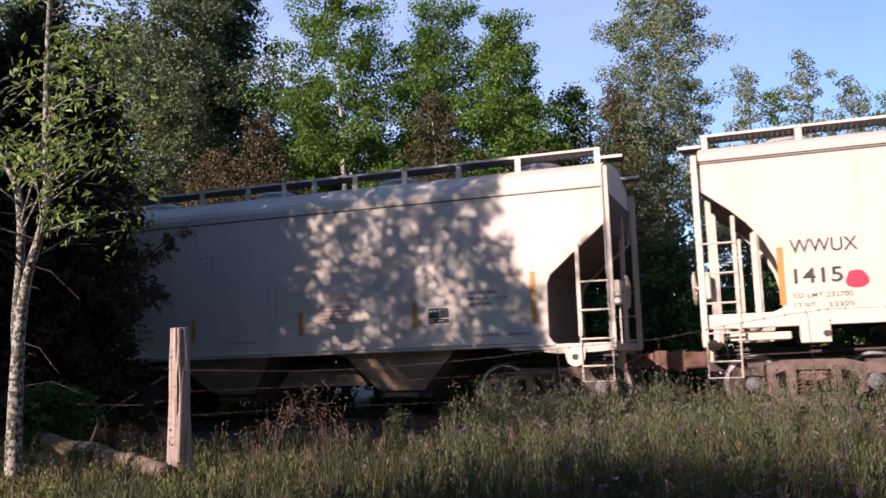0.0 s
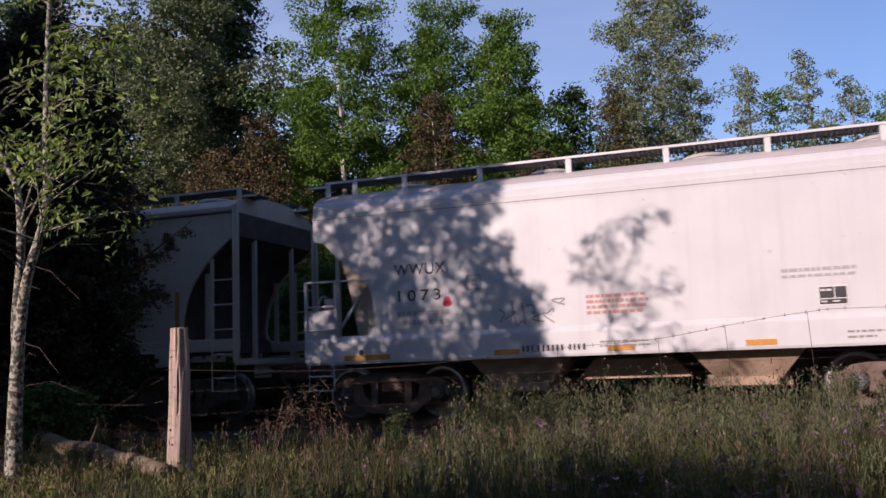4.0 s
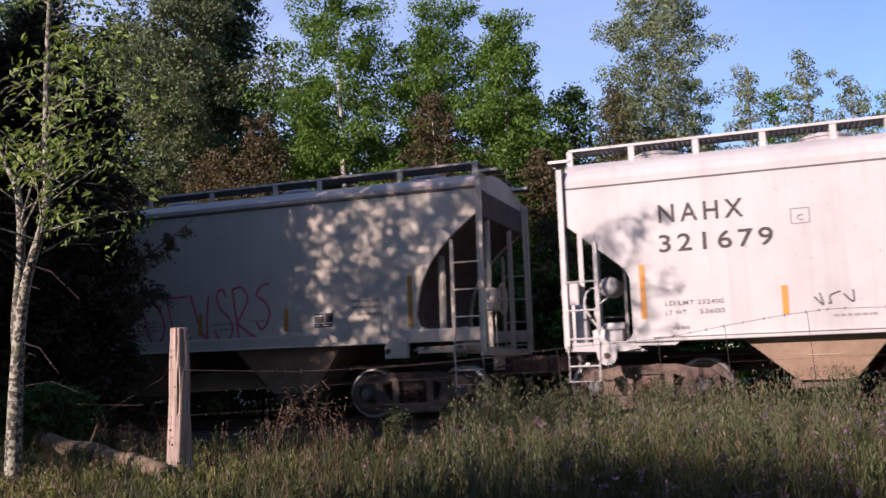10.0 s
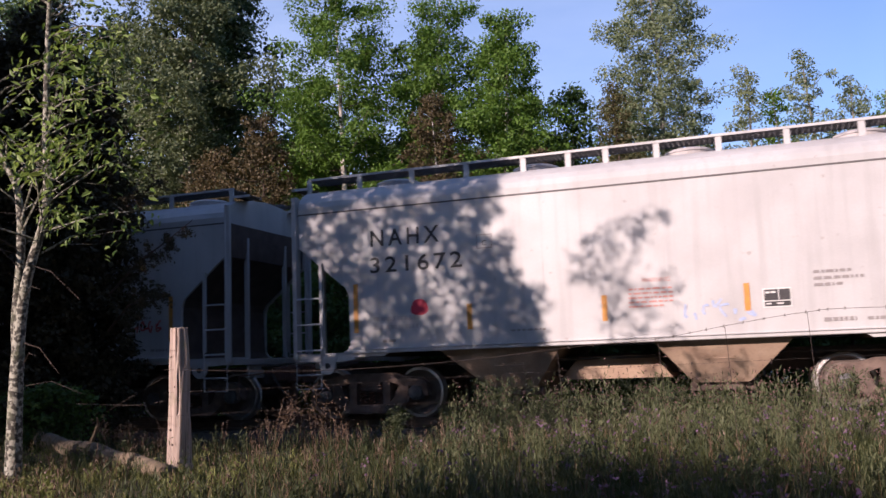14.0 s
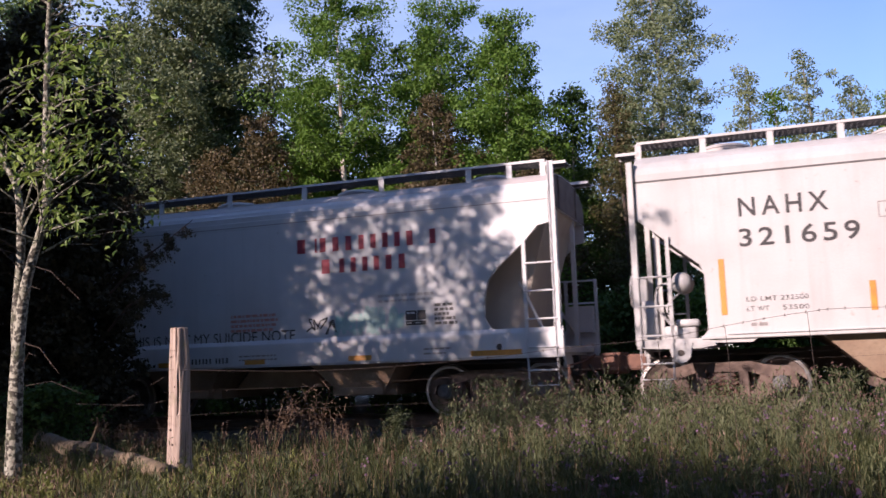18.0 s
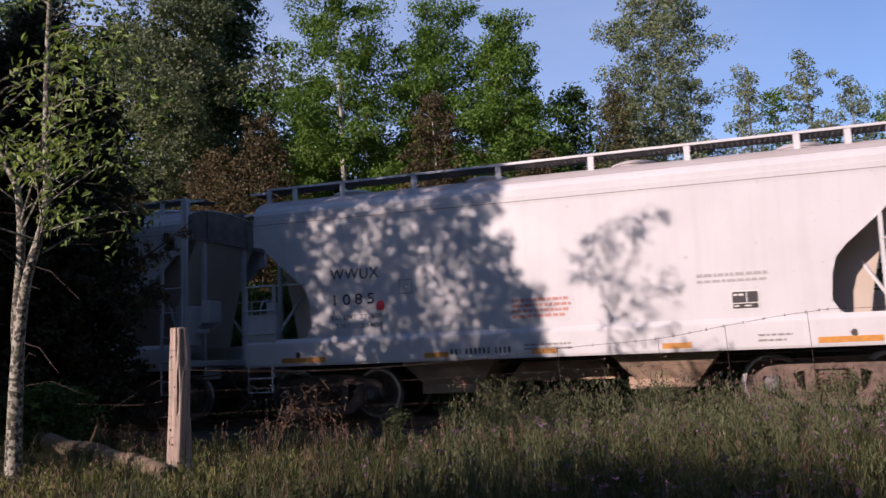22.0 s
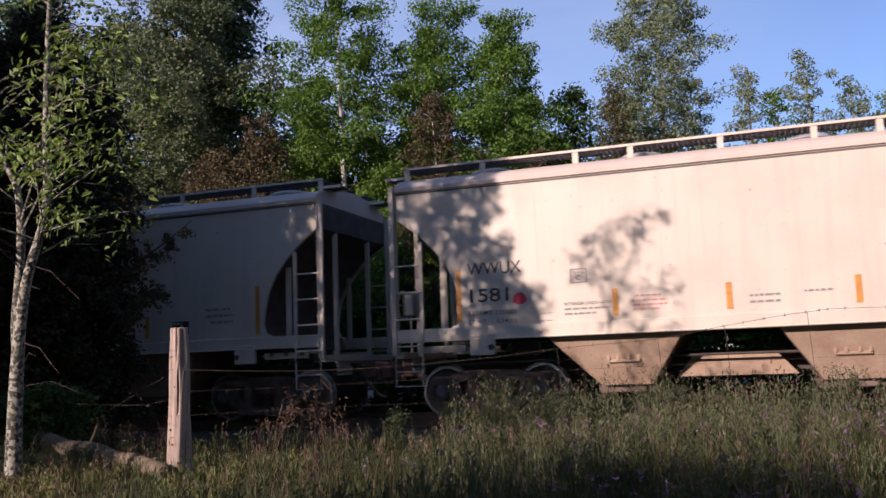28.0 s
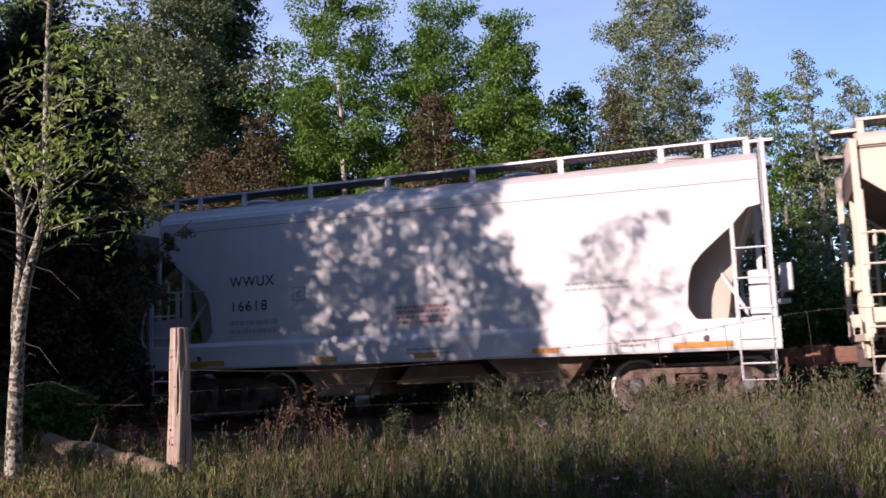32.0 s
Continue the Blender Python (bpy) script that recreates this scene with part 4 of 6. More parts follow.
add_car("cream", "1415", dx=-0.32, dot_r=0.15)
add_car("pale", "3462", "FMSX", -0.03)
c = add_car("white", "1073")
scribble(c, tag_strokes(-2.2, -1.0, 1.55, 2.0, 7, 3), FADED, 0.012)
add_car("cream", "18910", dx=-0.3, dot_r=0.14)
c = add_car("grey", "321679", dx=0.06)
scribble(c, tag_strokes(-1.8, -1.3, 1.6, 1.9, 3, 4), BLACK, 0.012)
scribble(c, tag_strokes(0.3, 2.3, 1.6, 2.05, 12, 8), TEAL, 0.03)
c = add_car("cream", "1528", dx=-0.25, dot_r=0.16)
scribble(c, [[(-1.38, 2.28), (-1.28, 2.05), (-1.20, 1.75), (-1.08, 1.50)], [(-1.35, 2.30), (-1.05, 2.30), (-0.85, 2.00), (-0.85, 1.65), (-1.10, 1.48)],
             [(-0.30, 2.42), (-0.55, 2.40), (-0.74, 2.40), (-0.70, 2.10), (-0.62, 1.80), (-0.55, 1.50)], [(-0.66, 1.78), (-0.45, 1.82), (-0.38, 1.88)], [(-0.55, 1.50), (-0.35, 1.55), (-0.21, 1.62)],
             [(-0.23, 2.44), (-0.13, 2.15), (-0.01, 1.80), (0.16, 1.52)], [(0.16, 1.52), (0.15, 2.00), (0.19, 2.40)],
             [(0.57, 2.35), (0.49, 2.50), (0.37, 2.42), (0.43, 2.15), (0.64, 1.95), (0.71, 1.70), (0.59, 1.52), (0.43, 1.55), (0.33, 1.70)],
             [(0.71, 2.50), (0.75, 2.20), (0.81, 1.85), (0.85, 1.52)], [(0.71, 2.48), (0.91, 2.52), (1.04, 2.30), (0.91, 2.00), (0.81, 1.85)], [(0.81, 1.85), (0.99, 1.70), (1.23, 1.55)],
             [(1.51, 2.55), (1.35, 2.52), (1.23, 2.35), (1.43, 2.20), (1.51, 1.95), (1.35, 1.70), (1.23, 1.85)]], SPRAYHOT, 0.022, "red sprayed graffiti tag")
part("paint_dot", dot(-1.62, 1.68, 0.03), PINK, c)
part("paint_dot", dot(-1.45, 1.7, 0.045), PINK, c)
c = add_car("grey", "321672")
part("paint_dot", dot(-3.24, 1.95, 0.16, squash=1.0), PINK, c, "sprayed red dot")
scribble(c, tag_strokes(1.2, 2.3, 1.45, 1.85, 9, 14), BLUE, 0.02)
c = add_car("grey", "321659", dx=0.13, wx=0.16)
part("graffiti", dot(1.88, 1.76, 0.24, squash=2.0), PALEPINK, c, "pale pink sprayed fill")
scribble(c, [[(1.88 + 0.54 * math.cos(k * 0.45), 1.76 + 0.27 * math.sin(k * 0.45)) for k in range(15)]], SPRAYPINK, 0.02, "pink sprayed oval")
scribble(c, tag_strokes(1.45, 2.3, 1.58, 1.94, 30, 21), SPRAYRED, 0.018)
part("paint_dot", dot(2.34, 1.75, 0.1, squash=0.8), PINK, c)
scribble(c, tag_strokes(-1.15, -0.55, 1.68, 1.86, 7, 25), SPRAYPINK, 0.012)
scribble(c, tag_strokes(3.2, 4.1, 1.75, 2.0, 7, 22), SPRAYRED, 0.018)
c = add_car("white", "9067")
letter_bars(c, "name_letter", [1.4, 0.4, 1, 1, 1, 0.9, 0.9, 0.9, 0.9, 1, 0, 0.9], 0.8, 3.66, 3.06, 0.26, RED)
letter_bars(c, "name_letter", [1.4, 0.9, 0.9, 0.9, 0.9, 1, 1], 1.3, 3.08, 2.66, 0.26, RED)
words(c, "THIS IS NOT MY SUICIDE NOTE", -2.97, 0.76, 1.47, 0.2, BLACK, 0.0)
scribble(c, tag_strokes(1.6, 2.9, 1.5, 2.0, 18, 31), TEAL, 0.035)
scribble(c, tag_strokes(1.0, 1.6, 1.55, 1.85, 6, 33), BLACK, 0.014)
add_car("white", "1085")
add_car("white", "1043")
add_car("cream", "1581", dx=-0.28)
c = add_car("cream", "1535", dx=-0.19)
scribble(c, [[(-0.97, 1.64), (-0.85, 1.95), (-0.8, 2.15), (-0.92, 2.0)], [(-0.8, 2.15), (-0.72, 1.85), (-0.6, 1.8)], [(-0.62, 2.2), (-0.5, 2.3), (-0.42, 2.2), (-0.55, 2.15)], [(-0.55, 2.1), (-0.52, 1.8), (-0.42, 1.85), (-0.36, 2.1)],
             [(-0.36, 2.15), (-0.3, 1.8), (-0.2, 1.75)], [(-0.25, 2.2), (-0.12, 2.25), (-0.2, 2.0), (-0.05, 2.05), (-0.2, 1.75), (0.0, 1.8)], [(-0.02, 2.22), (-0.1, 1.8), (0.08, 2.2), (0.0, 1.9), (0.15, 1.95)], [(0.2, 2.32), (0.08, 1.95), (0.18, 1.85), (0.14, 1.7)],
             [(-0.75, 1.78), (-0.4, 1.75), (-0.1, 1.72), (0.1, 1.72)], [(0.2, 2.32), (0.26, 2.1), (0.3, 1.95)]], BLACK, 0.014, "black sprayed graffiti tag")
scribble(c, tag_strokes(-0.95, 0.3, 1.68, 2.3, 22, 41), BLACK, 0.012, "black sprayed graffiti tag")
add_car("white", "16618")
add_car("cream", "1602")
START = [83.784, 71.013, 58.352, 45.452, 32.681, 19.91, 7.139, -5.632, -18.292, -31.082, -43.872, -56.773, -69.544, -82.204, -95.105]


# ---------------------------------------------------------------- ground and track
def ground_z(x, y):
    """Height of the field: level by the fence, a shallow dip before the track bed, level beyond."""
    a = abs(y)
    if a < 1.9:
        z = -0.30
    elif a < 3.2:
        z = -0.30 - 0.22 * (a - 1.9) / 1.3
    elif y < 0:
        z = -0.52 + 0.5 * min(1.0, (a - 3.2) / 3.6)
    else:
        z = -0.52 + 0.3 * min(1.0, (a - 3.2) / 6.0)
    return z + 0.05 * noise.noise((x * 0.35, y * 0.35, 0.0)) * min(1.0, max(0.0, (a - 2.5)))


def ground():
    xs = [-1500, -500, -160, -80, -50] + [-40 + 1.0 * i for i in range(71)] + [45, 80, 160, 500, 1500]
    ys = [-1500, -500, -160, -80, -50, -38] + [-30 + 0.6 * i for i in range(101)] + [36, 50, 80, 160, 500, 1500]
    vs = [(x, y, ground_z(x, y)) for y in ys for x in xs]
    n = len(xs)
    fs = [(j * n + i, j * n + i + 1, (j + 1) * n + i + 1, (j + 1) * n + i) for j in range(len(ys) - 1) for i in range(n - 1)]
    return thing("ground", "shaded meadow soil under grass and weeds", "ground", kind="structure", data=mesh_from("ground", vs, fs, SOIL, True))


ground()


def track():
    bm = bmesh.new()
    prism_x(bm, [(-2.0, -0.40), (-1.55, -0.19), (1.55, -0.19), (2.0, -0.40)], -130, 130)
    bed = thing("track_bed", "crushed stone ballast bed under the track", "ballast", kind="structure", data=bm_mesh("ballast", bm, BALLAST))
    prof = [(-0.075, -0.17), (-0.075, -0.16), (-0.012, -0.14), (-0.012, -0.045), (-0.036, -0.035), (-0.036, -0.003), (0.036, -0.003), (0.036, -0.035), (0.012, -0.045), (0.012, -0.14), (0.075, -0.16), (0.075, -0.17)]
    for y in (-0.755, 0.755):
        bm = prism_x(bmesh.new(), [(y + a, b) for a, b in prof], -130, 130)
        thing("rail", "worn steel rail on wooden ties", "rail", "rails of the track", "structure", data=bm_mesh("rail", bm, RAIL))
    tie = boxes((-0.11, 0.11, -1.3, 1.3, -0.32, -0.172), bevel=0.012)
    me = bm_mesh("tie", tie, TIE)
    for i in range(44):
        ob = new("tie", me)
        ob.parent = bed
        ob.matrix_basis = pose(-16 + i * 0.52, 0.03 * math.sin(i * 7.1), 0, 0, 0, 2 * math.sin(i * 3.3))


track()


# ---------------------------------------------------------------- plants
def leaf_mesh(name, centres, normals, sizes, material, aspect=0.65, rng=None, axis=None):
    """Many small pointed leaves, four corners each, round the given centres; axis: the way each one points."""
    n = len(centres)
    nrm = normals / np.linalg.norm(normals, axis=1, keepdims=True)
    if axis is None:
        u = np.cross(nrm, rng.normal(size=(n, 3)))
    else:
        u = axis - nrm * np.sum(axis * nrm, axis=1, keepdims=True)
    u /= np.linalg.norm(u, axis=1, keepdims=True) + 1e-9
    v = np.cross(nrm, u)
    s = sizes[:, None]
    quad = np.stack([centres - u * s * 0.5, centres + v * s * aspect * 0.5 - nrm * s * 0.08, centres + u * s * 0.5, centres - v * s * aspect * 0.5 - nrm * s * 0.08], 1)
    me = bpy.data.meshes.new(name)
    me.vertices.add(n * 4)
    me.vertices.foreach_set("co", quad.astype(np.float32).ravel())
    me.loops.add(n * 4)
    me.loops.foreach_set("vertex_index", np.arange(n * 4, dtype=np.int32))
    me.polygons.add(n)
    me.polygons.foreach_set("loop_start", np.arange(0, n * 4, 4, dtype=np.int32))
    me.update(calc_edges=True)
    me.materials.append(material)
    return me


def clumps(centres, radii, per, rng, flat=0.7):
    """Points scattered in soft clumps, densest towards their shells."""
    c = np.repeat(np.asarray(centres, float), per, 0)
    r = np.repeat(np.asarray(radii, float), per)
    d = rng.normal(size=(len(c), 3))
    d /= np.linalg.norm(d, axis=1, keepdims=True)
    rr = r * rng.uniform(0.15, 1.0, len(c)) ** 0.6
    p = c + d * rr[:, None] * np.array([1, 1, flat])
    nrm = d * 0.6 + rng.normal(size=(len(c), 3)) * 0.55 + np.array([0, 0, 0.5])
    return p, nrm


def tree(name, label, category, x, y, height, width, leaf, bark, seed, base=0.25, per=70, leaf_size=0.12, boughs=36, lean=(0.0, 0.0), trunk_r=None, shape="oval", thin=0.0, clump=0.55, group="trees behind the track"):
    """Tapered trunk, limbs that fork, and leaves in uneven clumps at their ends."""
    rng = np.random.default_rng(seed)
    rnd = random.Random(seed)
    z0 = ground_z(x, y) - 0.05
    root = thing(name, label, category, group, at=pose(x, y, z0))
    tr = trunk_r or height * 0.0095
    bm = bmesh.new()
    spine = []
    for i in range(9):
        f = i / 8
        spine.append(Vector((lean[0] * f * height + 0.02 * height * math.sin(f * 4 + seed) * f, lean[1] * f * height + 0.015 * height * math.cos(f * 5 + seed) * f, f * height * 0.96)))
    rod(bm, spine, [tr * (1.25 - 1.15 * i / 8) for i in range(9)], 8)
    part("trunk", bm, bark, root, "", smooth=True)
    bm = bmesh.new()
    cs, rs = [], []
    for b in range(boughs):
        f = base + (0.98 - base) * ((b + rnd.random()) / boughs)
        k = min(int(f * 8), 7)
        p = spine[k].lerp(spine[k + 1], f * 8 - k)
        g = (f - base) / (1 - base)
        if shape == "cone":
            reach = width * (1.02 - g) ** 0.8
        elif shape == "column":
            reach = width * (0.45 + 0.55 * math.sin(math.pi * min(1, 0.25 + g * 0.72)))
        else:
            reach = width * math.sin(math.pi * (0.16 + 0.82 * g)) ** 0.7
        reach *= rnd.uniform(0.6, 1.12)
        a = b * 2.4 + rnd.uniform(-0.5, 0.5)
        up = rnd.uniform(0.15, 0.6) if shape != "cone" else rnd.uniform(-0.25, 0.1)
        q = p + Vector((math.cos(a), math.sin(a), up)) * reach
        mid = p.lerp(q, 0.5) + Vector((0, 0, -0.06 * reach))
        lr = max(0.008, tr * 0.22 * (1 - f) + 0.006)
        rod(bm, [p, mid, q], [lr, lr * 0.7, lr * 0.3], 4)
        steps = max(2, int(reach / (clump * 0.85)) + 1)
        for s in range(steps):
            if rnd.random() < thin:
                continue
            t = 0.3 + 0.75 * (s + 0.5) / steps
            j = Vector((rnd.gauss(0, 1), rnd.gauss(0, 1), rnd.gauss(0, 0.7))) * reach * 0.14
            cs.append(p.lerp(q, t) + j)
            rs.append(clump * rnd.uniform(0.6, 1.25))
    part("branchwork", bm, BROWNBARK if bark is BIRCH else bark, root)
    pts, nrm = clumps(cs, rs, per, rng)
    me = leaf_mesh("crown", pts, nrm, rng.uniform(0.7, 1.3, len(pts)) * leaf_size, leaf, 0.7 if shape != "cone" else 0.4, rng)
    part("crown", me, leaf, root)
    return root


ASPEN = "slender trembling aspen with bright green leaves and pale trunk"
YOUNG = "young poplar with sparse pale leaves"
BROWN = "browning cedar with thinning sprays"
# behind the track
tree("tree", "large dense poplar with dull green leaves", "tree", -18.0, 9.0, 16.5, 3.6, LEAFGREY, BARK, 11, base=0.06, per=190, boughs=92, clump=0.6, leaf_size=0.115)
tree("tree", "large dense poplar with dark green leaves", "tree", -18.6, 11.5, 17.5, 2.5, MAPLE, BARK, 12, base=0.1, per=120, boughs=90, clump=0.75, leaf_size=0.17)
tree("tree", "large dense poplar with dark green leaves", "tree", -23.5, 12.5, 16.0, 3.6, MAPLE, BARK, 8, base=0.1, per=110, boughs=70, clump=0.85, leaf_size=0.19)
tree("tree", "large dense poplar with dark green leaves", "tree", -25.5, 9.5, 17.0, 3.6, LEAFDARK, BARK, 10, base=0.1, per=120, boughs=70, clump=0.8, leaf_size=0.16)
tree("tree", ASPEN, "tree", -11.6, 7.5, 13.6, 2.3, LEAF, BIRCH, 13, base=0.12, boughs=78, per=165, shape="column", clump=0.46, leaf_size=0.085, lean=(0.012, 0))
tree("tree", ASPEN, "tree", -13.4, 9.5, 11.2, 1.9, LEAF, BIRCH, 14, base=0.12, boughs=54, per=120, shape="column", clump=0.46, leaf_size=0.085)
tree("tree", ASPEN, "tree", -10.2, 10.5, 11.8, 1.8, SHRUB, BIRCH, 9, base=0.12, boughs=54, per=120, shape="column", clump=0.45, leaf_size=0.1)
tree("tree", ASPEN, "tree", -8.7, 8.5, 12.8, 1.75, LEAF, BIRCH, 15, base=0.12, boughs=74, per=165, shape="column", clump=0.48, leaf_size=0.085)
tree("tree", ASPEN, "tree", -6.35, 7.0, 11.3, 1.75, LEAF, BIRCH, 16, base=0.05, boughs=84, per=165, clump=0.46, leaf_size=0.085)
tree("tree", ASPEN, "tree", -7.5, 9.5, 11.4, 1.5, LEAF, BIRCH, 24, base=0.1, boughs=54, per=110, clump=0.48, leaf_size=0.085)
tree("tree", "young aspen with bright green leaves", "tree", -11.2, 8.8, 8.8, 1.2, LEAF, BIRCH, 26, base=0.08, boughs=46, per=110, clump=0.46, leaf_size=0.085)
tree("tree", "young aspen with bright green leaves", "tree", -12.5, 8.4, 8.6, 1.1, LEAF, BIRCH, 27, base=0.08, boughs=46, per=110, clump=0.46, leaf_size=0.085)
tree("tree", "young aspen with bright green leaves", "tree", -9.9, 9.2, 8.8, 1.1, SHRUB, BIRCH, 28, base=0.08, boughs=46, per=110, clump=0.46, leaf_size=0.085)
tree("tree", "small aspen with dark green leaves", "tree", -4.95, 8.5, 9.3, 1.3, SHRUB, BARK, 17, base=0.1, boughs=46, per=110, clump=0.48, leaf_size=0.1)
tree("tree", "tall airy poplar with pale grey-green leaves", "tree", -2.5, 9.0, 12.4, 2.15, LEAFPALE, BARK, 18, base=0.06, boughs=130, per=110, thin=0.1, clump=0.36, leaf_size=0.075, shape="column")
for k, (x, h, w, leaf) in enumerate(((-0.2, 9.2, 0.5, LEAFPALE), (0.55, 8.5, 0.65, LEAF), (1.5, 9.5, 1.0, LEAFPALE), (2.6, 8.6, 0.6, LEAFPALE), (3.25, 8.1, 0.7, LEAF))):
    tree("tree", YOUNG, "tree", x, 8.5, h, w, leaf, BARK, 80 + k, base=0.08, boughs=60, thin=0.12, per=70, clump=0.28, leaf_size=0.07, shape="column" if w < 0.9 else "oval")
tree("cedar_tree", BROWN, "tree", -13.4, 6.0, 9.0, 1.5, DEADCEDAR, BROWNBARK, 30, base=0.1, boughs=150, shape="oval", thin=0.3, per=48, leaf_size=0.075, clump=0.22, trunk_r=0.06)
tree("cedar_tree", BROWN, "tree", -15.4, 6.6, 8.4, 1.5, DEADCEDAR, BROWNBARK, 34, base=0.1, boughs=150, shape="oval", thin=0.3, per=48, leaf_size=0.075, clump=0.22, trunk_r=0.06)
tree("cedar_tree", BROWN, "tree", -8.0, 5.8, 8.9, 1.3, DEADCEDAR, BIRCH, 31, base=0.1, boughs=150, shape="oval", thin=0.3, per=48, leaf_size=0.075, clump=0.22, trunk_r=0.06)
tree("cedar_tree", "olive green cedar with browning tips", "tree", -3.2, 6.5, 8.8, 1.6, CEDAROLIVE, BROWNBARK, 32, base=0.05, boughs=90, shape="cone", per=80, leaf_size=0.08, clump=0.32)
tree("cedar_tree", BROWN, "tree", -5.0, 5.6, 7.0, 1.0, DEADCEDAR, BROWNBARK, 33, base=0.1, boughs=150, shape="oval", thin=0.3, per=48, leaf_size=0.075, clump=0.22, trunk_r=0.06)
for i in range(9):
    rnd = random.Random(700 + i)
    tree("tree", "young woodland tree in deep green leaf", "tree", -21 + i * 2.2 + rnd.uniform(-0.4, 0.4), 11.6 + rnd.uniform(-0.5, 0.8), rnd.uniform(8.0, 9.6), 1.7, SHRUB, BARK, 720 + i, base=0.04, boughs=50, per=90, clump=0.6, leaf_size=0.13, group="woodland beyond the track")
for i in range(18):
    rnd = random.Random(200 + i)
    tree("shrub", "dense green shrub at the wood's edge", "shrub", -19 + i * 1.4 + rnd.uniform(-0.3, 0.3), rnd.uniform(4.4, 5.8), rnd.uniform(2.8, 4.9), rnd.uniform(1.1, 1.5), LEAF if i % 3 == 1 else SHRUB, BROWNBARK, 300 + i, base=0.03, boughs=34, per=90, clump=0.45, leaf_size=0.1, trunk_r=0.05, group="shrubs behind the track")
for i in range(16):
    rnd = random.Random(400 + i)
    x = -44 + i * 3.3 + rnd.uniform(-0.8, 0.8)
    tree("tree", "woodland tree in deep green leaf", "tree", x, 15 + rnd.uniform(-2, 4), rnd.uniform(7.0, 8.2) if x > -8 else rnd.uniform(10.2, 12.0), 2.6, LEAFDARK, BARK, 420 + i, base=0.05, boughs=44, per=60, clump=0.75, leaf_size=0.19, group="woodland beyond the track")

# by the fence
SHADY = "dark shaded cedar beside the fence"
near_cedar = tree("cedar_tree", SHADY, "tree", -11.3, -3.45, 7.0, 0.85, CEDAR, BROWNBARK, 50, base=0.02, boughs=150, shape="column", per=70, leaf_size=0.095, clump=0.3, group="trees by the fence")
tree("cedar_tree", SHADY, "tree", -11.9, -4.0, 8.4, 1.0, CEDAR, BROWNBARK, 51, base=0.02, boughs=130, shape="column", per=70, leaf_size=0.10, clump=0.36, group="trees by the fence")
tree("cedar_tree", SHADY, "tree", -12.9, -4.4, 8.0, 1.1, CEDAR, BROWNBARK, 52, base=0.02, boughs=110, shape="column", per=70, leaf_size=0.10, clump=0.4, group="trees by the fence")
def spray_bough(root, line, seed):
    """A long bough that reaches out of the crown, with sprays along it."""
    rnd, rng = random.Random(seed), np.random.default_rng(seed)
    line = [Vector(q) - root.location for q in line]
    bm, cs = rod(bmesh.new(), line, [0.022, 0.016, 0.011, 0.005], 5), []
    for k in range(26):
        f = rnd.uniform(0.15, 0.999) * (len(line) - 1)
        p = line[int(f)].lerp(line[int(f) + 1], f - int(f))
        q = p + Vector((rnd.uniform(-0.1, 0.3), rnd.uniform(-0.2, 0.2), rnd.uniform(-0.26, 0.2)))
        rod(bm, [p, q], [0.005, 0.002], 3)
        cs += [p.lerp(q, t) for t in (0.4, 0.6, 0.8, 1.0)]
    bough = part("bough", bm, BROWNBARK, root)
    c = np.repeat(np.array([tuple(v) for v in cs]), 14, 0)
    c = c + rng.normal(size=c.shape) * 0.03
    part("spray", leaf_mesh("spray", c, rng.normal(size=c.shape), rng.uniform(0.03, 0.07, len(c)), CEDAR, 0.4, rng), CEDAR, bough)


spray_bough(near_cedar, [(-10.4, -4.0, 2.3), (-9.5, -4.4, 2.75), (-8.8, -4.6, 3.02), (-8.25, -4.7, 3.3)], 55)
spray_bough(near_cedar, [(-10.4, -4.0, 1.7), (-9.7, -4.4, 2.05), (-9.1, -4.6, 2.2), (-8.8, -4.7, 2.15)], 56)
spray_bough(near_cedar, [(-10.6, -4.0, 3.2), (-9.9, -4.4, 3.6), (-9.3, -4.6, 3.75), (-8.95, -4.7, 4.0)], 57)
for i in range(5):
    rnd = random.Random(950 + i)
    tree("shrub", "dark shaded undergrowth shrub", "shrub", -12.3 + i * 0.62, -4.9 - 0.25 * i, rnd.uniform(0.9, 1.5), 0.6, CEDAR if i % 2 else SHRUB, BROWNBARK, 960 + i, base=0.03, boughs=24, per=60, clump=0.26, leaf_size=0.07, trunk_r=0.02, group="undergrowth by the fence")


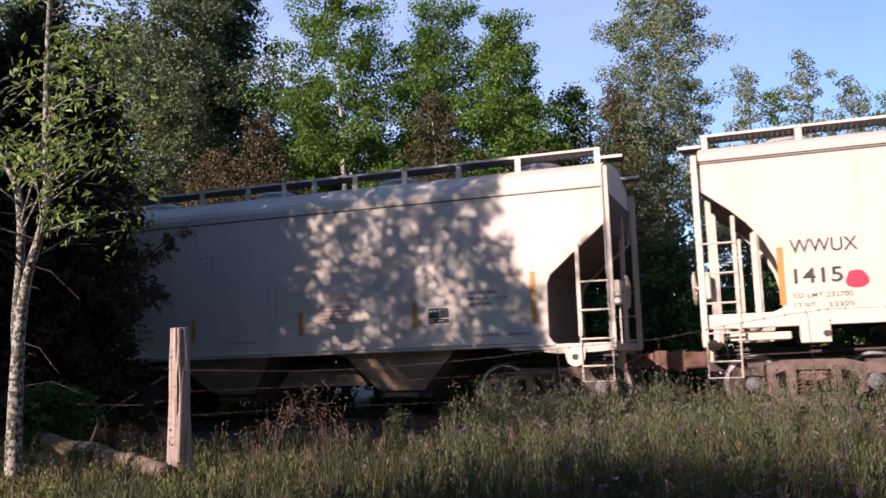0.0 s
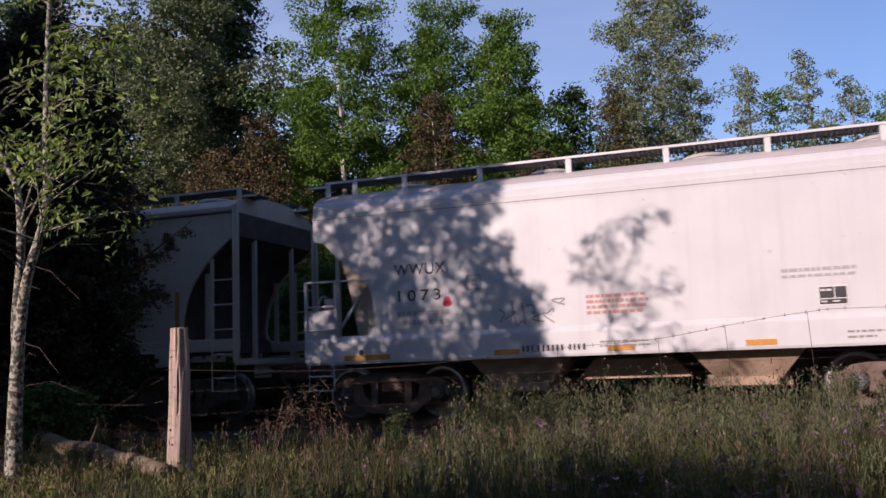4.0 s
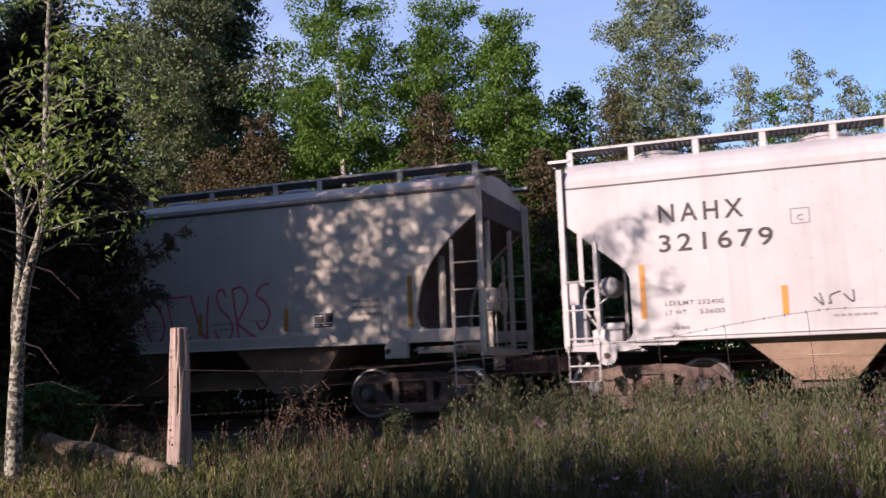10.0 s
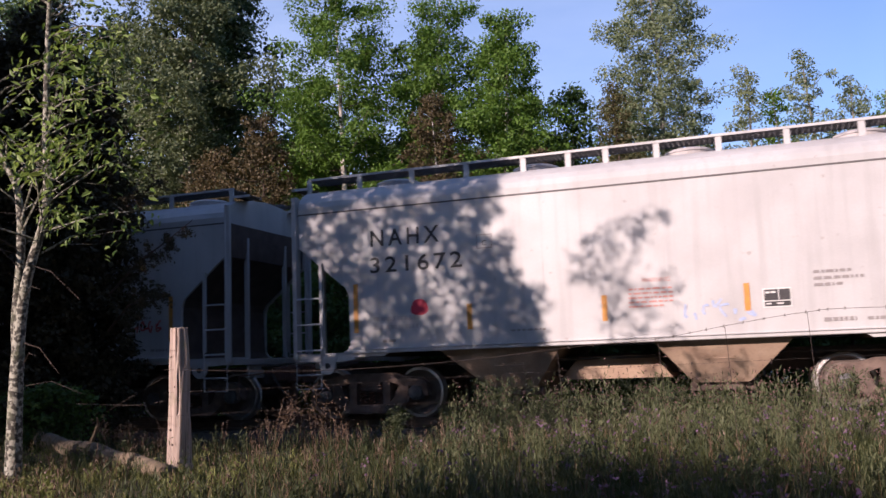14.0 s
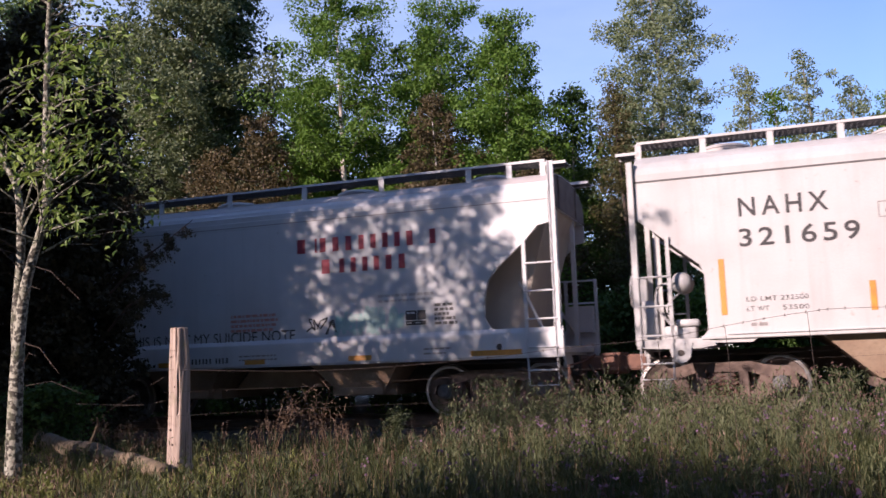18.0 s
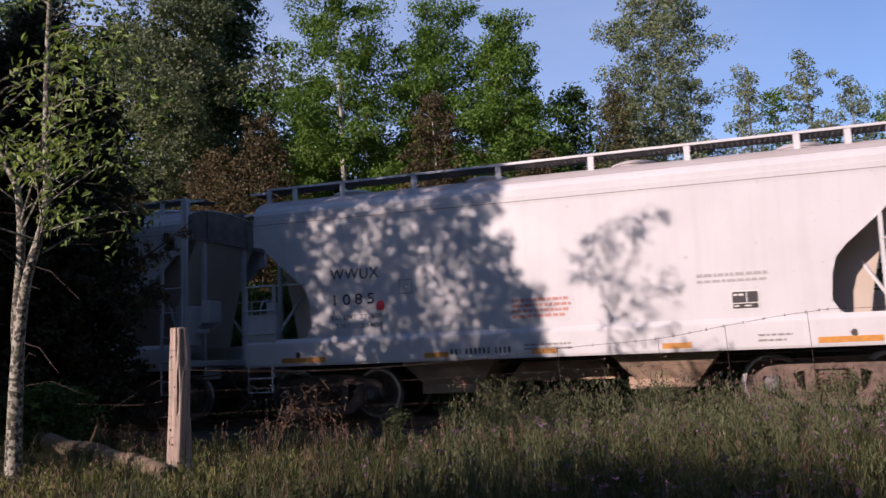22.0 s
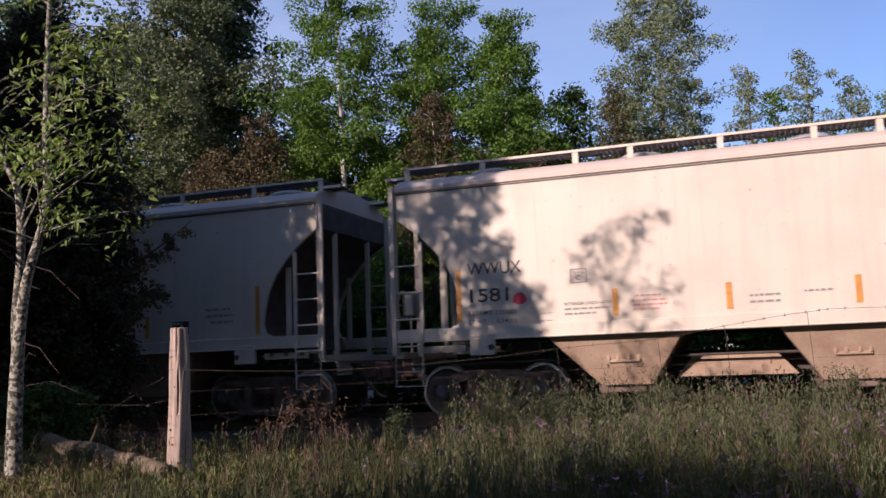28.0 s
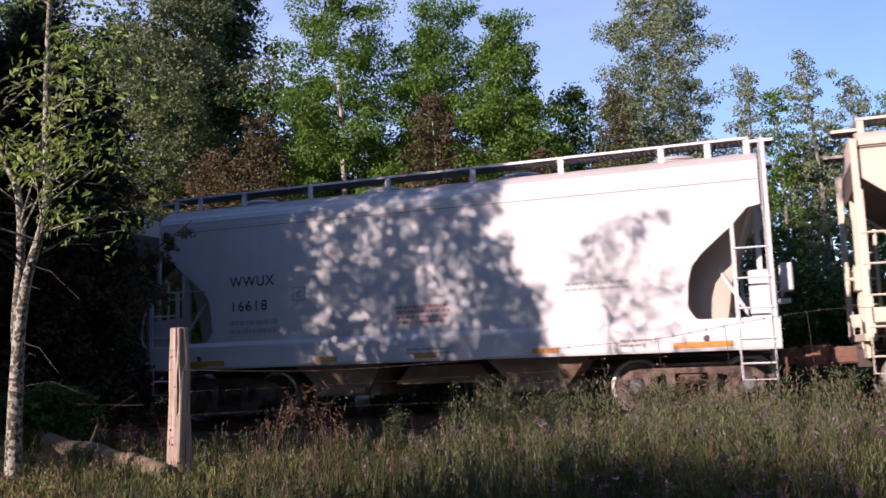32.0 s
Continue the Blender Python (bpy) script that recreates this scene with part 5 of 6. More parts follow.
def sapling():
    """Two-stemmed young cherry with lichen on its bark, long leaves and bare twigs."""
    rnd, rng = random.Random(91), np.random.default_rng(91)
    x0, y0 = -6.43, -10.03
    root = thing("cherry_sapling", "young two-stemmed cherry with lichen-spotted bark", "tree", "trees by the fence", at=pose(x0, y0, -0.05))
    main = [Vector(q) for q in ((0, 0, 0), (0.02, 0.0, 1.1), (0.10, 0.0, 1.85), (0.27, 0.05, 2.55), (0.21, 0.1, 3.25), (0.21, 0.1, 4.2), (0.25, 0.1, 5.0))]
    left = [Vector(q) for q in ((0.02, 0.02, 1.1), (-0.05, 0.05, 1.5), (-0.03, 0.07, 2.3), (-0.13, 0.1, 2.8), (-0.33, 0.1, 3.15), (-0.6, 0.1, 3.9))]
    for pts, r in ((main, (0.078, 0.058, 0.046, 0.038, 0.032, 0.022, 0.008)), (left, (0.05, 0.045, 0.038, 0.03, 0.024, 0.008))):
        part("stem", rod(bmesh.new(), curve_pts([tuple(q) for q in pts], 4), [r[min(i // 4, len(r) - 1)] * (1 - 0.25 * (i % 4) / 4) + 0.002 for i in range((len(pts) - 1) * 4 + 1)], 9), NEARBARK, root, smooth=True)
    cs = []
    for i in range(46):
        bm = bmesh.new()
        line = main if i % 3 else left
        f = 0.38 + 0.6 * (i / 46)
        k = min(int(f * (len(line) - 1)), len(line) - 2)
        p = line[k].lerp(line[k + 1], f * (len(line) - 1) - k)
        a = rnd.uniform(-1.3, 1.0) if i % 4 else rnd.uniform(1.0, 4.5)
        ln = rnd.uniform(0.4, 1.25) * (1.1 - 0.4 * f)
        q = p + Vector((math.cos(a), math.sin(a) * 0.8, rnd.uniform(0.0, 0.75))) * ln
        m = p.lerp(q, 0.5) + Vector((0, 0, 0.06))
        rod(bm, [p, m, q], [0.012, 0.008, 0.003], 4)
        twigs = []
        for j in range(3):
            t = rnd.uniform(0.4, 0.95)
            e = p.lerp(q, t) + Vector((rnd.uniform(-0.3, 0.35), rnd.uniform(-0.25, 0.25), rnd.uniform(-0.15, 0.25)))
            twigs.append([p.lerp(q, t - 0.1), e])
            if rnd.random() < 0.85:
                cs.append(e)
        cs.append(q)
        branch = part("branch", bm, NEARBARK, root)
        for line in twigs:
            part("twig", rod(bmesh.new(), line, [0.005, 0.002], 3), NEARBARK, branch)
    for i in range(16):
        z = rnd.uniform(0.8, 2.6)
        p = Vector((0.05, 0.02, z))
        a = rnd.uniform(-2.6, 0.8)
        q = p + Vector((math.cos(a), math.sin(a), rnd.uniform(-0.5, 0.5))) * rnd.uniform(0.3, 0.9)
        part("twig", rod(bmesh.new(), [p, p.lerp(q, 0.5) + Vector((0, 0, 0.08)), q], [0.004, 0.0028, 0.001], 3), BROWNBARK, root)
    c = np.repeat(np.array([tuple(q) for q in cs]), 9, 0)
    c = c + rng.normal(size=c.shape) * np.array([0.11, 0.11, 0.08])
    n = len(c)
    nrm = rng.normal(size=c.shape) * 0.55 + np.array([-0.3, -0.45, 0.8])
    nrm /= np.linalg.norm(nrm, axis=1, keepdims=True)
    u = rng.normal(size=c.shape) * 0.45 + np.array([0.4, -0.1, -0.6])
    u -= nrm * np.sum(u * nrm, axis=1, keepdims=True)
    u /= np.linalg.norm(u, axis=1, keepdims=True)
    v = np.cross(nrm, u)
    ln = rng.uniform(0.06, 0.12, n)[:, None]
    # base, midrib tip that curls down, two points on either margin
    shape = ((0, 0, 0), (0.35, 0.2, 0.06), (0.72, 0.15, 0.02), (1.0, 0, -0.12), (0.72, -0.15, 0.02), (0.35, -0.2, 0.06))
    vs = np.stack([c + (u * a + v * b + nrm * k) * ln for a, b, k in shape], 1).reshape(-1, 3)
    fs = [(6 * q + a, 6 * q + b, 6 * q + d, 6 * q + e) for q in range(n) for a, b, d, e in ((0, 1, 2, 3), (0, 3, 4, 5))]
    part("crown", mesh_from("crown", [tuple(q) for q in vs], fs, LEAFNEAR), LEAFNEAR, root)


sapling()


# ---------------------------------------------------------------- unseen trees added on the camera's side, to put shade on the train and the field
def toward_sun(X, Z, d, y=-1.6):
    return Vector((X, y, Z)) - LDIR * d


def shade_tree(label, x, y, trunk_h, girth, twigs, per, spread, leaf_size, seed, boughs=40, low=0.3):
    """Trunk, boughs out to some of the twigs, and leaves round every twig."""
    rng, rnd = np.random.default_rng(seed), random.Random(seed)
    root = thing("tree", label, "tree", "trees along the lane", at=pose(x, y, ground_z(x, y) - 0.05))
    base = Vector(root.location)
    stem = [Vector((0, 0, 0)), Vector((0.1, 0, trunk_h * 0.35)), Vector((0.05, 0.1, trunk_h * 0.7)), Vector((0.1, 0.05, trunk_h))]
    part("trunk", rod(bmesh.new(), stem, [girth, girth * 0.8, girth * 0.55, girth * 0.2], 8), BARK, root)
    bm = bmesh.new()
    for q in rnd.sample(twigs, min(boughs, len(twigs))):
        e = q - base
        f = min(0.98, max(low, (e.z - 0.3 * Vector((e.x, e.y)).length) / trunk_h))
        p = Vector((0.08, 0.05, f * trunk_h))
        rod(bm, [p, p.lerp(e, 0.5) + Vector((0, 0, 0.06 * (e - p).length)), e], [girth * 0.22, girth * 0.12, 0.006], 5)
    part("branchwork", bm, BARK, root)
    c = np.repeat(np.array([tuple(q - base) for q in twigs]), per, 0)
    c = c + rng.normal(size=c.shape) * spread
    nrm = rng.normal(size=c.shape) + np.array([0, 0, 0.5])
    part("crown", leaf_mesh("crown", c, nrm, rng.uniform(0.7, 1.3, len(c)) * leaf_size, LEAFDARK, 0.75, rng), LEAFDARK, root)


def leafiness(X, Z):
    """Depth of leaf in the big unseen crown, by where its shade lands on the train: closed in its heart, open in
    upright glades that let dapples through, ragged at its rim.
    """
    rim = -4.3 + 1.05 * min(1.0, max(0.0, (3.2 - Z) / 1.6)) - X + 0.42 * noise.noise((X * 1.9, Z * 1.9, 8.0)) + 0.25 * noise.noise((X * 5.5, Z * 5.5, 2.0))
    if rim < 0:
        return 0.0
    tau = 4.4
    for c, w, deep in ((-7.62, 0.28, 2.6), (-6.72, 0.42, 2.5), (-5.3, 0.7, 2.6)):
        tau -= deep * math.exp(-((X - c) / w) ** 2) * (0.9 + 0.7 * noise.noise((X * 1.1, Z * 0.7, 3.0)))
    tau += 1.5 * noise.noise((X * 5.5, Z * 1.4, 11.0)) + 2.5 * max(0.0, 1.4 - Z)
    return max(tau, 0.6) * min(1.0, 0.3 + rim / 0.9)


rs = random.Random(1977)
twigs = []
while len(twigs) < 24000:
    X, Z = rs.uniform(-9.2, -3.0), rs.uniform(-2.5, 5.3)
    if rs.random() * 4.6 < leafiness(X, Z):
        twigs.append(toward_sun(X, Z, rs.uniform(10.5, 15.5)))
shade_tree("unseen tall poplar, its leaf laid out to dapple the train", -16.2, -12.0, 9.8, 0.22, twigs, 4, 0.05, 0.085, 78, 70)
# unseen closed crown, laid back along the sun to shade the left cars
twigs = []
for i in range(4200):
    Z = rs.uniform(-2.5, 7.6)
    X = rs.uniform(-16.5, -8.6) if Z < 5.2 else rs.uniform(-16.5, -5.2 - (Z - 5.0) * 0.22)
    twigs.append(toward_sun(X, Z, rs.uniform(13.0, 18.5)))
shade_tree("unseen broad poplar that closes the shade on the left", -20.6, -14.2, 11.0, 0.3, twigs, 8, 0.2, 0.24, 77, 90)
# added leaf layer, out of view, that keeps sky light off the train
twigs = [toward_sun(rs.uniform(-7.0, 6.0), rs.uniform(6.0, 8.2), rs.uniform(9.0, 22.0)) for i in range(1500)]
shade_tree("unseen tree added to block the sky, high boughs over the lane", -21.0, -20.5, 16.5, 0.3, twigs, 14, 0.4, 0.26, 80, 40, 0.97)
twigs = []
# sprays of a young tree, set by their shade on the train: foot and tip of each, with side twigs that point up and
# outwards
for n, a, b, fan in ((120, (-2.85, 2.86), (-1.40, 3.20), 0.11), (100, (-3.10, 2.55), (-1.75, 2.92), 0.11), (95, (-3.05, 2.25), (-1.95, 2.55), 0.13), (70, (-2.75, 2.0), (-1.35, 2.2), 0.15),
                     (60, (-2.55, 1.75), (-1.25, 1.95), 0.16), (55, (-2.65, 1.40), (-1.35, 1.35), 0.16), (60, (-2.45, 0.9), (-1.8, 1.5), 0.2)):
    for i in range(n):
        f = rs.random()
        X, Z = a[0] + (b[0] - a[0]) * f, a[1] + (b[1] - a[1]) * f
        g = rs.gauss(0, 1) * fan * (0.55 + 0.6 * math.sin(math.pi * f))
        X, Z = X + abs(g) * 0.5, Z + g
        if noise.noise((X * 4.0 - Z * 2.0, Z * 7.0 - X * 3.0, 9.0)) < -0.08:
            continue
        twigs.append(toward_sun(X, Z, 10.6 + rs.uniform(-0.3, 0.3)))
shade_tree("unseen young poplar, its sprays laid out to shade the train", -7.35, -10.05, 5.6, 0.05, twigs, 5, 0.045, 0.052, 79, 9)
for i in range(5):
    tree("tree", "leafy tree along the lane", "tree", -11.5 + i * 2.6, -25 - rs.uniform(0, 2), rs.uniform(5.2, 6.8), 1.7, LEAFDARK, BARK, 500 + i, base=0.05, boughs=40, per=50, clump=0.7, leaf_size=0.18, group="trees along the lane")
# tall trees added out of view all round to cut the sky light
for i, (x, y, h) in enumerate(((-2.6, -26, 12), (2, -25, 13), (6, -24, 12), (10, -23, 13), (14, -19, 15), (18, -14, 17), (19, -8, 17), (12.5, -9.5, 15), (14, -5, 15), (11.5, 7.5, 16), (15, 9, 17), (26, 4.5, 15), (26, -4.5, 16), (-17.5, -7.5, 9.5), (-20, -12, 11.5), (-23, -6, 10), (-29, -20, 16), (-31, -13, 16), (-27, -27, 18), (-36, -8, 20), (-22, -34, 13), (-14, -34, 12), (-5, -34, 20))):
    tree("tree", "unseen tall tree added to block sky light", "tree", x, y, h, 3.4, LEAFDARK, BARK, 520 + i, base=0.03, boughs=50, per=28, clump=1.0, leaf_size=0.4, group="trees along the lane")


# ---------------------------------------------------------------- grass
def blades(name, label, n, area, hmin, hmax, width, material, seed, keep=None, bend=0.35):
    rng = np.random.default_rng(seed)
    x = rng.uniform(area[0], area[1], n)
    y = rng.uniform(area[2], area[3], n)
    if keep is not None:
        k = np.array([keep(a, b, rng.random()) for a, b in zip(x, y)])
        x, y = x[k], y[k]
    n = len(x)
    z = np.array([ground_z(a, b) for a, b in zip(x, y)]) - 0.02
    patch = np.array([0.75 + 0.5 * noise.noise((a * 0.6, b * 0.6, seed)) for a, b in zip(x, y)])
    h = rng.uniform(hmin, hmax, n) * patch
    a = rng.uniform(0, 2 * np.pi, n)
    d = np.stack([np.cos(a), np.sin(a), np.zeros(n)], 1)
    side = np.stack([-np.sin(a), np.cos(a), np.zeros(n)], 1) * width
    b = rng.uniform(0.05, 1.0, n) * bend
    root = np.stack([x, y, z], 1)
    mid = root + d * (h * b * 0.35)[:, None] + np.stack([0 * h, 0 * h, h * 0.6], 1)
    tip = root + d * (h * b)[:, None] + np.stack([0 * h, 0 * h, h], 1)
    v = np.stack([root - side, root + side, mid + side * 0.7, mid - side * 0.7, tip], 1).reshape(-1, 3)
    base = np.arange(n, dtype=np.int32)[:, None] * 5
    loops = np.concatenate([base + np.array([0, 1, 2, 3]), base + np.array([3, 2, 4])], 1).ravel().astype(np.int32)
    me = bpy.data.meshes.new(name)
    me.vertices.add(n * 5)
    me.vertices.foreach_set("co", v.astype(np.float32).ravel())
    me.loops.add(n * 7)
    me.loops.foreach_set("vertex_index", loops)
    me.polygons.add(n * 2)
    st = np.arange(n, dtype=np.int32)[:, None] * 7 + np.array([0, 4], dtype=np.int32)
    me.polygons.foreach_set("loop_start", st.ravel().astype(np.int32))
    me.update(calc_edges=True)
    me.materials.append(material)
    return thing(name, label, "grass", kind="stuff", data=me)


def in_view(x, y, r):
    d = y + 16.556
    return -0.95 * d - 1.5 < x < 0.18 * d + 1.5


def thick_right(x, y, r):
    """Grass that thins out under the trees by the fence."""
    return in_view(x, y, r) and r < 0.35 + 0.65 * min(1.0, max(0.0, (x + 6.0) / 3.0))


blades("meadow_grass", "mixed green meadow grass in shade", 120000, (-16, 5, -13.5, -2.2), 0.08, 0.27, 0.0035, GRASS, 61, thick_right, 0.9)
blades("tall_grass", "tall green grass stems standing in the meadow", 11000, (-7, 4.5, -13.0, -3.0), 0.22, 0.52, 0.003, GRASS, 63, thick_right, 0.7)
blades("dry_grass", "dry straw-coloured grass stems", 7000, (-16, 5, -13.0, -2.2), 0.2, 0.5, 0.002, STRAW, 62, thick_right, 0.6)


def weed_patch(name, label, n, area, hmin, hmax, seed, leaf, flower=None, leaves=26, leaf_size=0.05, keep=in_view):
    """Upright stalks with narrow leaves and small heads, too many to count."""
    rng, rnd = np.random.default_rng(seed), random.Random(seed)
    root = thing(name, label, "weeds", kind="stuff")
    vs, fs, lc, ls, fc = [], [], [], [], []
    for i in range(n):
        x, y = rnd.uniform(area[0], area[1]), rnd.uniform(area[2], area[3])
        if not keep(x, y, rnd.random()) or noise.noise((x * 0.7, y * 0.7, seed)) < -0.12:
            continue
        z = ground_z(x, y)
        h = rnd.uniform(hmin, hmax)
        lean = Vector((rnd.uniform(-0.16, 0.16), rnd.uniform(-0.16, 0.16), 1)) * h
        tips = [lean]
        for k in range(rnd.choice((2, 3, 4))):
            f = rnd.uniform(0.45, 0.8)
            a = rnd.uniform(0, 6.28)
            tips.append(lean * f + Vector((math.cos(a) * 0.3, math.sin(a) * 0.3, rnd.uniform(0.4, 0.9))) * h * 0.4)
        for j, tip in enumerate(tips):
            b = Vector((x, y, z)) + (lean * 0.35 if j else Vector())
            e = Vector((x, y, z)) + tip
            for w in (Vector((0.003, 0, 0)), Vector((0, 0.003, 0))):
                k = len(vs)
                vs += [b - w, b + w, e]
                fs.append((k, k + 1, k + 2))
            fc.append(e)
            for q in range(leaves // (2 if j else 1) // 2):
                lc.append(b.lerp(e, rnd.uniform(0.1, 1.0)) + Vector((rnd.gauss(0, 1), rnd.gauss(0, 1), rnd.gauss(0, 1))) * leaf_size * 0.55)
    part("stalks", mesh_from("stalks", [tuple(v) for v in vs], fs, leaf), leaf, root)
    c = np.array([tuple(v) for v in lc])
    part("leaves", leaf_mesh("leaves", c, rng.normal(size=c.shape) * np.array([1, 1, 0.45]) + np.array([0, -0.2, 0.1]), rng.uniform(0.7, 1.7, len(c)) * leaf_size, leaf, 0.17, rng, rng.normal(size=c.shape) * 0.42 + np.array([0, 0, 1.0])), leaf, root)
    if flower:
        c = np.repeat(np.array([tuple(v) for v in fc]), 4, 0)
        c = c + rng.normal(size=c.shape) * 0.008
        part("flower_heads", leaf_mesh("heads", c, rng.normal(size=c.shape), rng.uniform(0.012, 0.024, len(c)), flower, 0.9, rng), flower, root)
    return root


weed_patch("trackside_weeds", "tall leafy weeds along the ballast", 900, (-4.0, 4, -5.2, -2.35), 0.5, 1.1, 71, WEEDLIT, SEEDHEAD, 34, 0.06)
weed_patch("meadow_weeds", "low branching weeds among the grass", 3000, (-13, 4, -12.8, -4.2), 0.12, 0.38, 72, WEED, None, 26, 0.045, thick_right)
weed_patch("dead_weeds", "dead brown weed stalks among the grass", 600, (-7, 4, -12.6, -4.2), 0.25, 0.5, 76, DRYSTALK, None, 12, 0.035)
weed_patch("pale_weeds", "grey-green weeds with narrow leaves, sunlight put into their colour", 760, (-2.6, 4, -11.5, -4.0), 0.25, 0.55, 74, WEEDLIT, None, 36, 0.038)
weed_patch("ground_herbs", "low herbs coloured bright for sun and dead leaves by the post", 760, (-9.5, -4.2, -11.4, -8.0), 0.06, 0.2, 75, HERBLIT, DRYSTALK, 26, 0.045)
weed_patch("knapweed", "flowering purple knapweed in the meadow", 480, (-2.9, 4, -12.8, -5.0), 0.22, 0.48, 73, WEED, PURPLE, 18, 0.038)


def tall_weed(x, y, h, seed, woody=False):
    rnd, rng = random.Random(seed), np.random.default_rng(seed)
    root = thing("dry_weed" if woody else "tall_weed", "dead brown branching weed stalks by the post" if woody else "tall green mullein-like weed near the track", "weed", "tall weeds by the track", at=pose(x, y, ground_z(x, y)))
    bm, cs = bmesh.new(), []
    for k in range(11 if woody else 5):
        a = rnd.uniform(0, 6.28)
        e = Vector((math.cos(a) * (0.48 if woody else 0.16), math.sin(a) * 0.3, 1)) * h * rnd.uniform(0.55, 1.0)
        m = e * 0.5 + Vector((0, 0, 0.06 * h))
        rod(bm, [(0, 0, 0), m, e], [0.0026, 0.002, 0.001] if woody else [0.006, 0.005, 0.002], 4)
        for j in range(3 if woody else 9):
            f = rnd.uniform(0.35, 0.95)
            b = m.lerp(e, f)
            q = b + Vector((rnd.uniform(-1, 1), rnd.uniform(-1, 1), rnd.uniform(0.2, 1))) * h * 0.16
            rod(bm, [b, q], [0.003, 0.0015], 3)
            cs += [b.lerp(q, t) for t in (0.3, 0.6, 0.9)]
    part("stalk", bm, DRYSTALK if woody else WEEDLIT, root)
    c = np.repeat(np.array([tuple(v) for v in cs]), 1 if woody else 7, 0)
    c = c + rng.normal(size=c.shape) * 0.035
    part("leaves", leaf_mesh("leaves", c, rng.normal(size=c.shape) + np.array([0, -0.3, 0.4]), rng.uniform(0.6, 1.4, len(c)) * (0.03 if woody else 0.045), DRYSTALK if woody else WEED, 0.25, rng), WEED, root)


for i, (x, y, h) in enumerate(((-3.85, -3.6, 1.15), (-3.2, -3.4, 0.9), (-1.75, -3.3, 1.2), (-1.45, -3.6, 1.05), (-1.2, -3.2, 0.95), (-0.6, -3.5, 0.85), (0.2, -3.3, 1.0), (0.85, -3.6, 1.15), (1.3, -3.2, 1.05), (-5.2, -4.4, 0.75), (-4.4, -4.0, 0.8), (-2.5, -3.8, 0.8), (-4.6, -5.5, 0.7), (0.5, -4.2, 0.9), (1.6, -3.8, 1.0), (-1.9, -4.4, 0.75))):
    tall_weed(x, y, h, 600 + i)
for i, (x, y, h) in enumerate(((-4.9, -8.2, 0.72), (-4.65, -7.7, 0.84), (-4.35, -7.9, 0.6), (-5.0, -7.4, 0.7), (-6.2, -8.4, 0.5), (-7.0, -8.0, 0.55), (-6.6, -7.6, 0.6))):
    tall_weed(x, y, h, 640 + i, True)


# ---------------------------------------------------------------- fence
def fence_post():
    """Split cedar post: ridged, checked down one side, broken top, with knots."""
    n, m = 40, 46
    vs, fs = [], []
    for j in range(m + 1):
        z = -0.3 + 1.70 * j / m
        r0 = 0.116 - 0.036 * max(0.0, z) / 1.4 + (0.018 if z < 0.08 else 0.0)
        for i in range(n):
            a = math.tau * i / n
            r = r0 + 0.006 * math.sin(5 * a + z) + 0.010 * noise.noise((math.cos(a) * 2.2, math.sin(a) * 2.2, z * 2.3)) + 0.004 * noise.noise((math.cos(a) * 14, math.sin(a) * 14, z * 1.6))
            split = abs((a - 5.1 - 0.12 * math.sin(z * 3.0)) * r0)
            if z > 0.55 and split < 0.008:
                r -= 0.022 * (1 - split / 0.008)
            top = 0.03 * noise.noise((math.cos(a) * 1.5, math.sin(a) * 1.5, 7.0)) if j == m else 0.0
            vs.append((r * math.cos(a) + 0.012 * math.sin(max(z, 0) * 2.1), r * math.sin(a), z + top))
    for j in range(m):
        for i in range(n):
            k = (i + 1) % n
            fs.append((j * n + i, j * n + k, (j + 1) * n + k, (j + 1) * n + i))
    fs.append(tuple(m * n + i for i in range(n)))
    p = thing("fence_post", "weathered grey cedar fence post", "fence post", at=pose(-5.49, -8.91, 0.0, 0, 0.4, 0))
    part("post", mesh_from("post", vs, fs, WOOD), WOOD, p)
    for z, a, r in ((0.42, 4.45, 0.016), (0.83, 4.9, 0.012), (0.28, 4.7, 0.01), (1.12, 4.3, 0.011)):
        q = Vector((math.cos(a), math.sin(a), 0)) * (0.108 - 0.024 * z)
        part("knot", lathe_knot(q, r, z), BROWNBARK, p)
    return p


def lathe_knot(q, r, z):
    bm = bmesh.new()
    d = q.normalized() * 0.012
    return rod(bm, [(q.x - d.x, q.y - d.y, z), (q.x, q.y, z), (q.x + d.x, q.y + d.y, z)], [r, r, r * 0.6], 8)


fence_post()


FENCE_Y = -8.91


def wire(name, label, pts, barbs=True, r=0.0022):
    bm = bmesh.new()
    line = curve_pts(pts, 8)
    rod(bm, line, r, 4)
    if barbs:
        for i in range(2, len(line) - 1, 2):
            p = Vector(line[i])
            for d in (Vector((0.012, 0, 0.02)), Vector((-0.012, 0, 0.02)), Vector((0, 0.012, -0.02))):
                rod(bm, [p - d * 0.6, p + d * 0.6], 0.0013, 3)
    return thing(name, label, "wire", "fence wires", data=bm_mesh(name, bm, WIRE))


wire("barbed_wire", "slack rusty barbed wire on the fence", [(-5.6, FENCE_Y - 0.09, 1.0), (-4.0, FENCE_Y, 0.94), (-2.6, FENCE_Y, 0.98), (-1.6, FENCE_Y, 1.06), (-0.88, FENCE_Y, 1.10), (-0.34, FENCE_Y, 1.18), (0.28, FENCE_Y, 1.26), (0.85, FENCE_Y, 1.27), (3.5, FENCE_Y, 1.2)], r=0.0017)
wire("barbed_wire", "slack rusty barbed wire on the fence", [(-5.58, FENCE_Y - 0.1, 0.78), (-4.0, FENCE_Y, 0.80), (-2.0, FENCE_Y, 0.86), (0.0, FENCE_Y, 0.90), (3.5, FENCE_Y, 0.95)], r=0.0009)
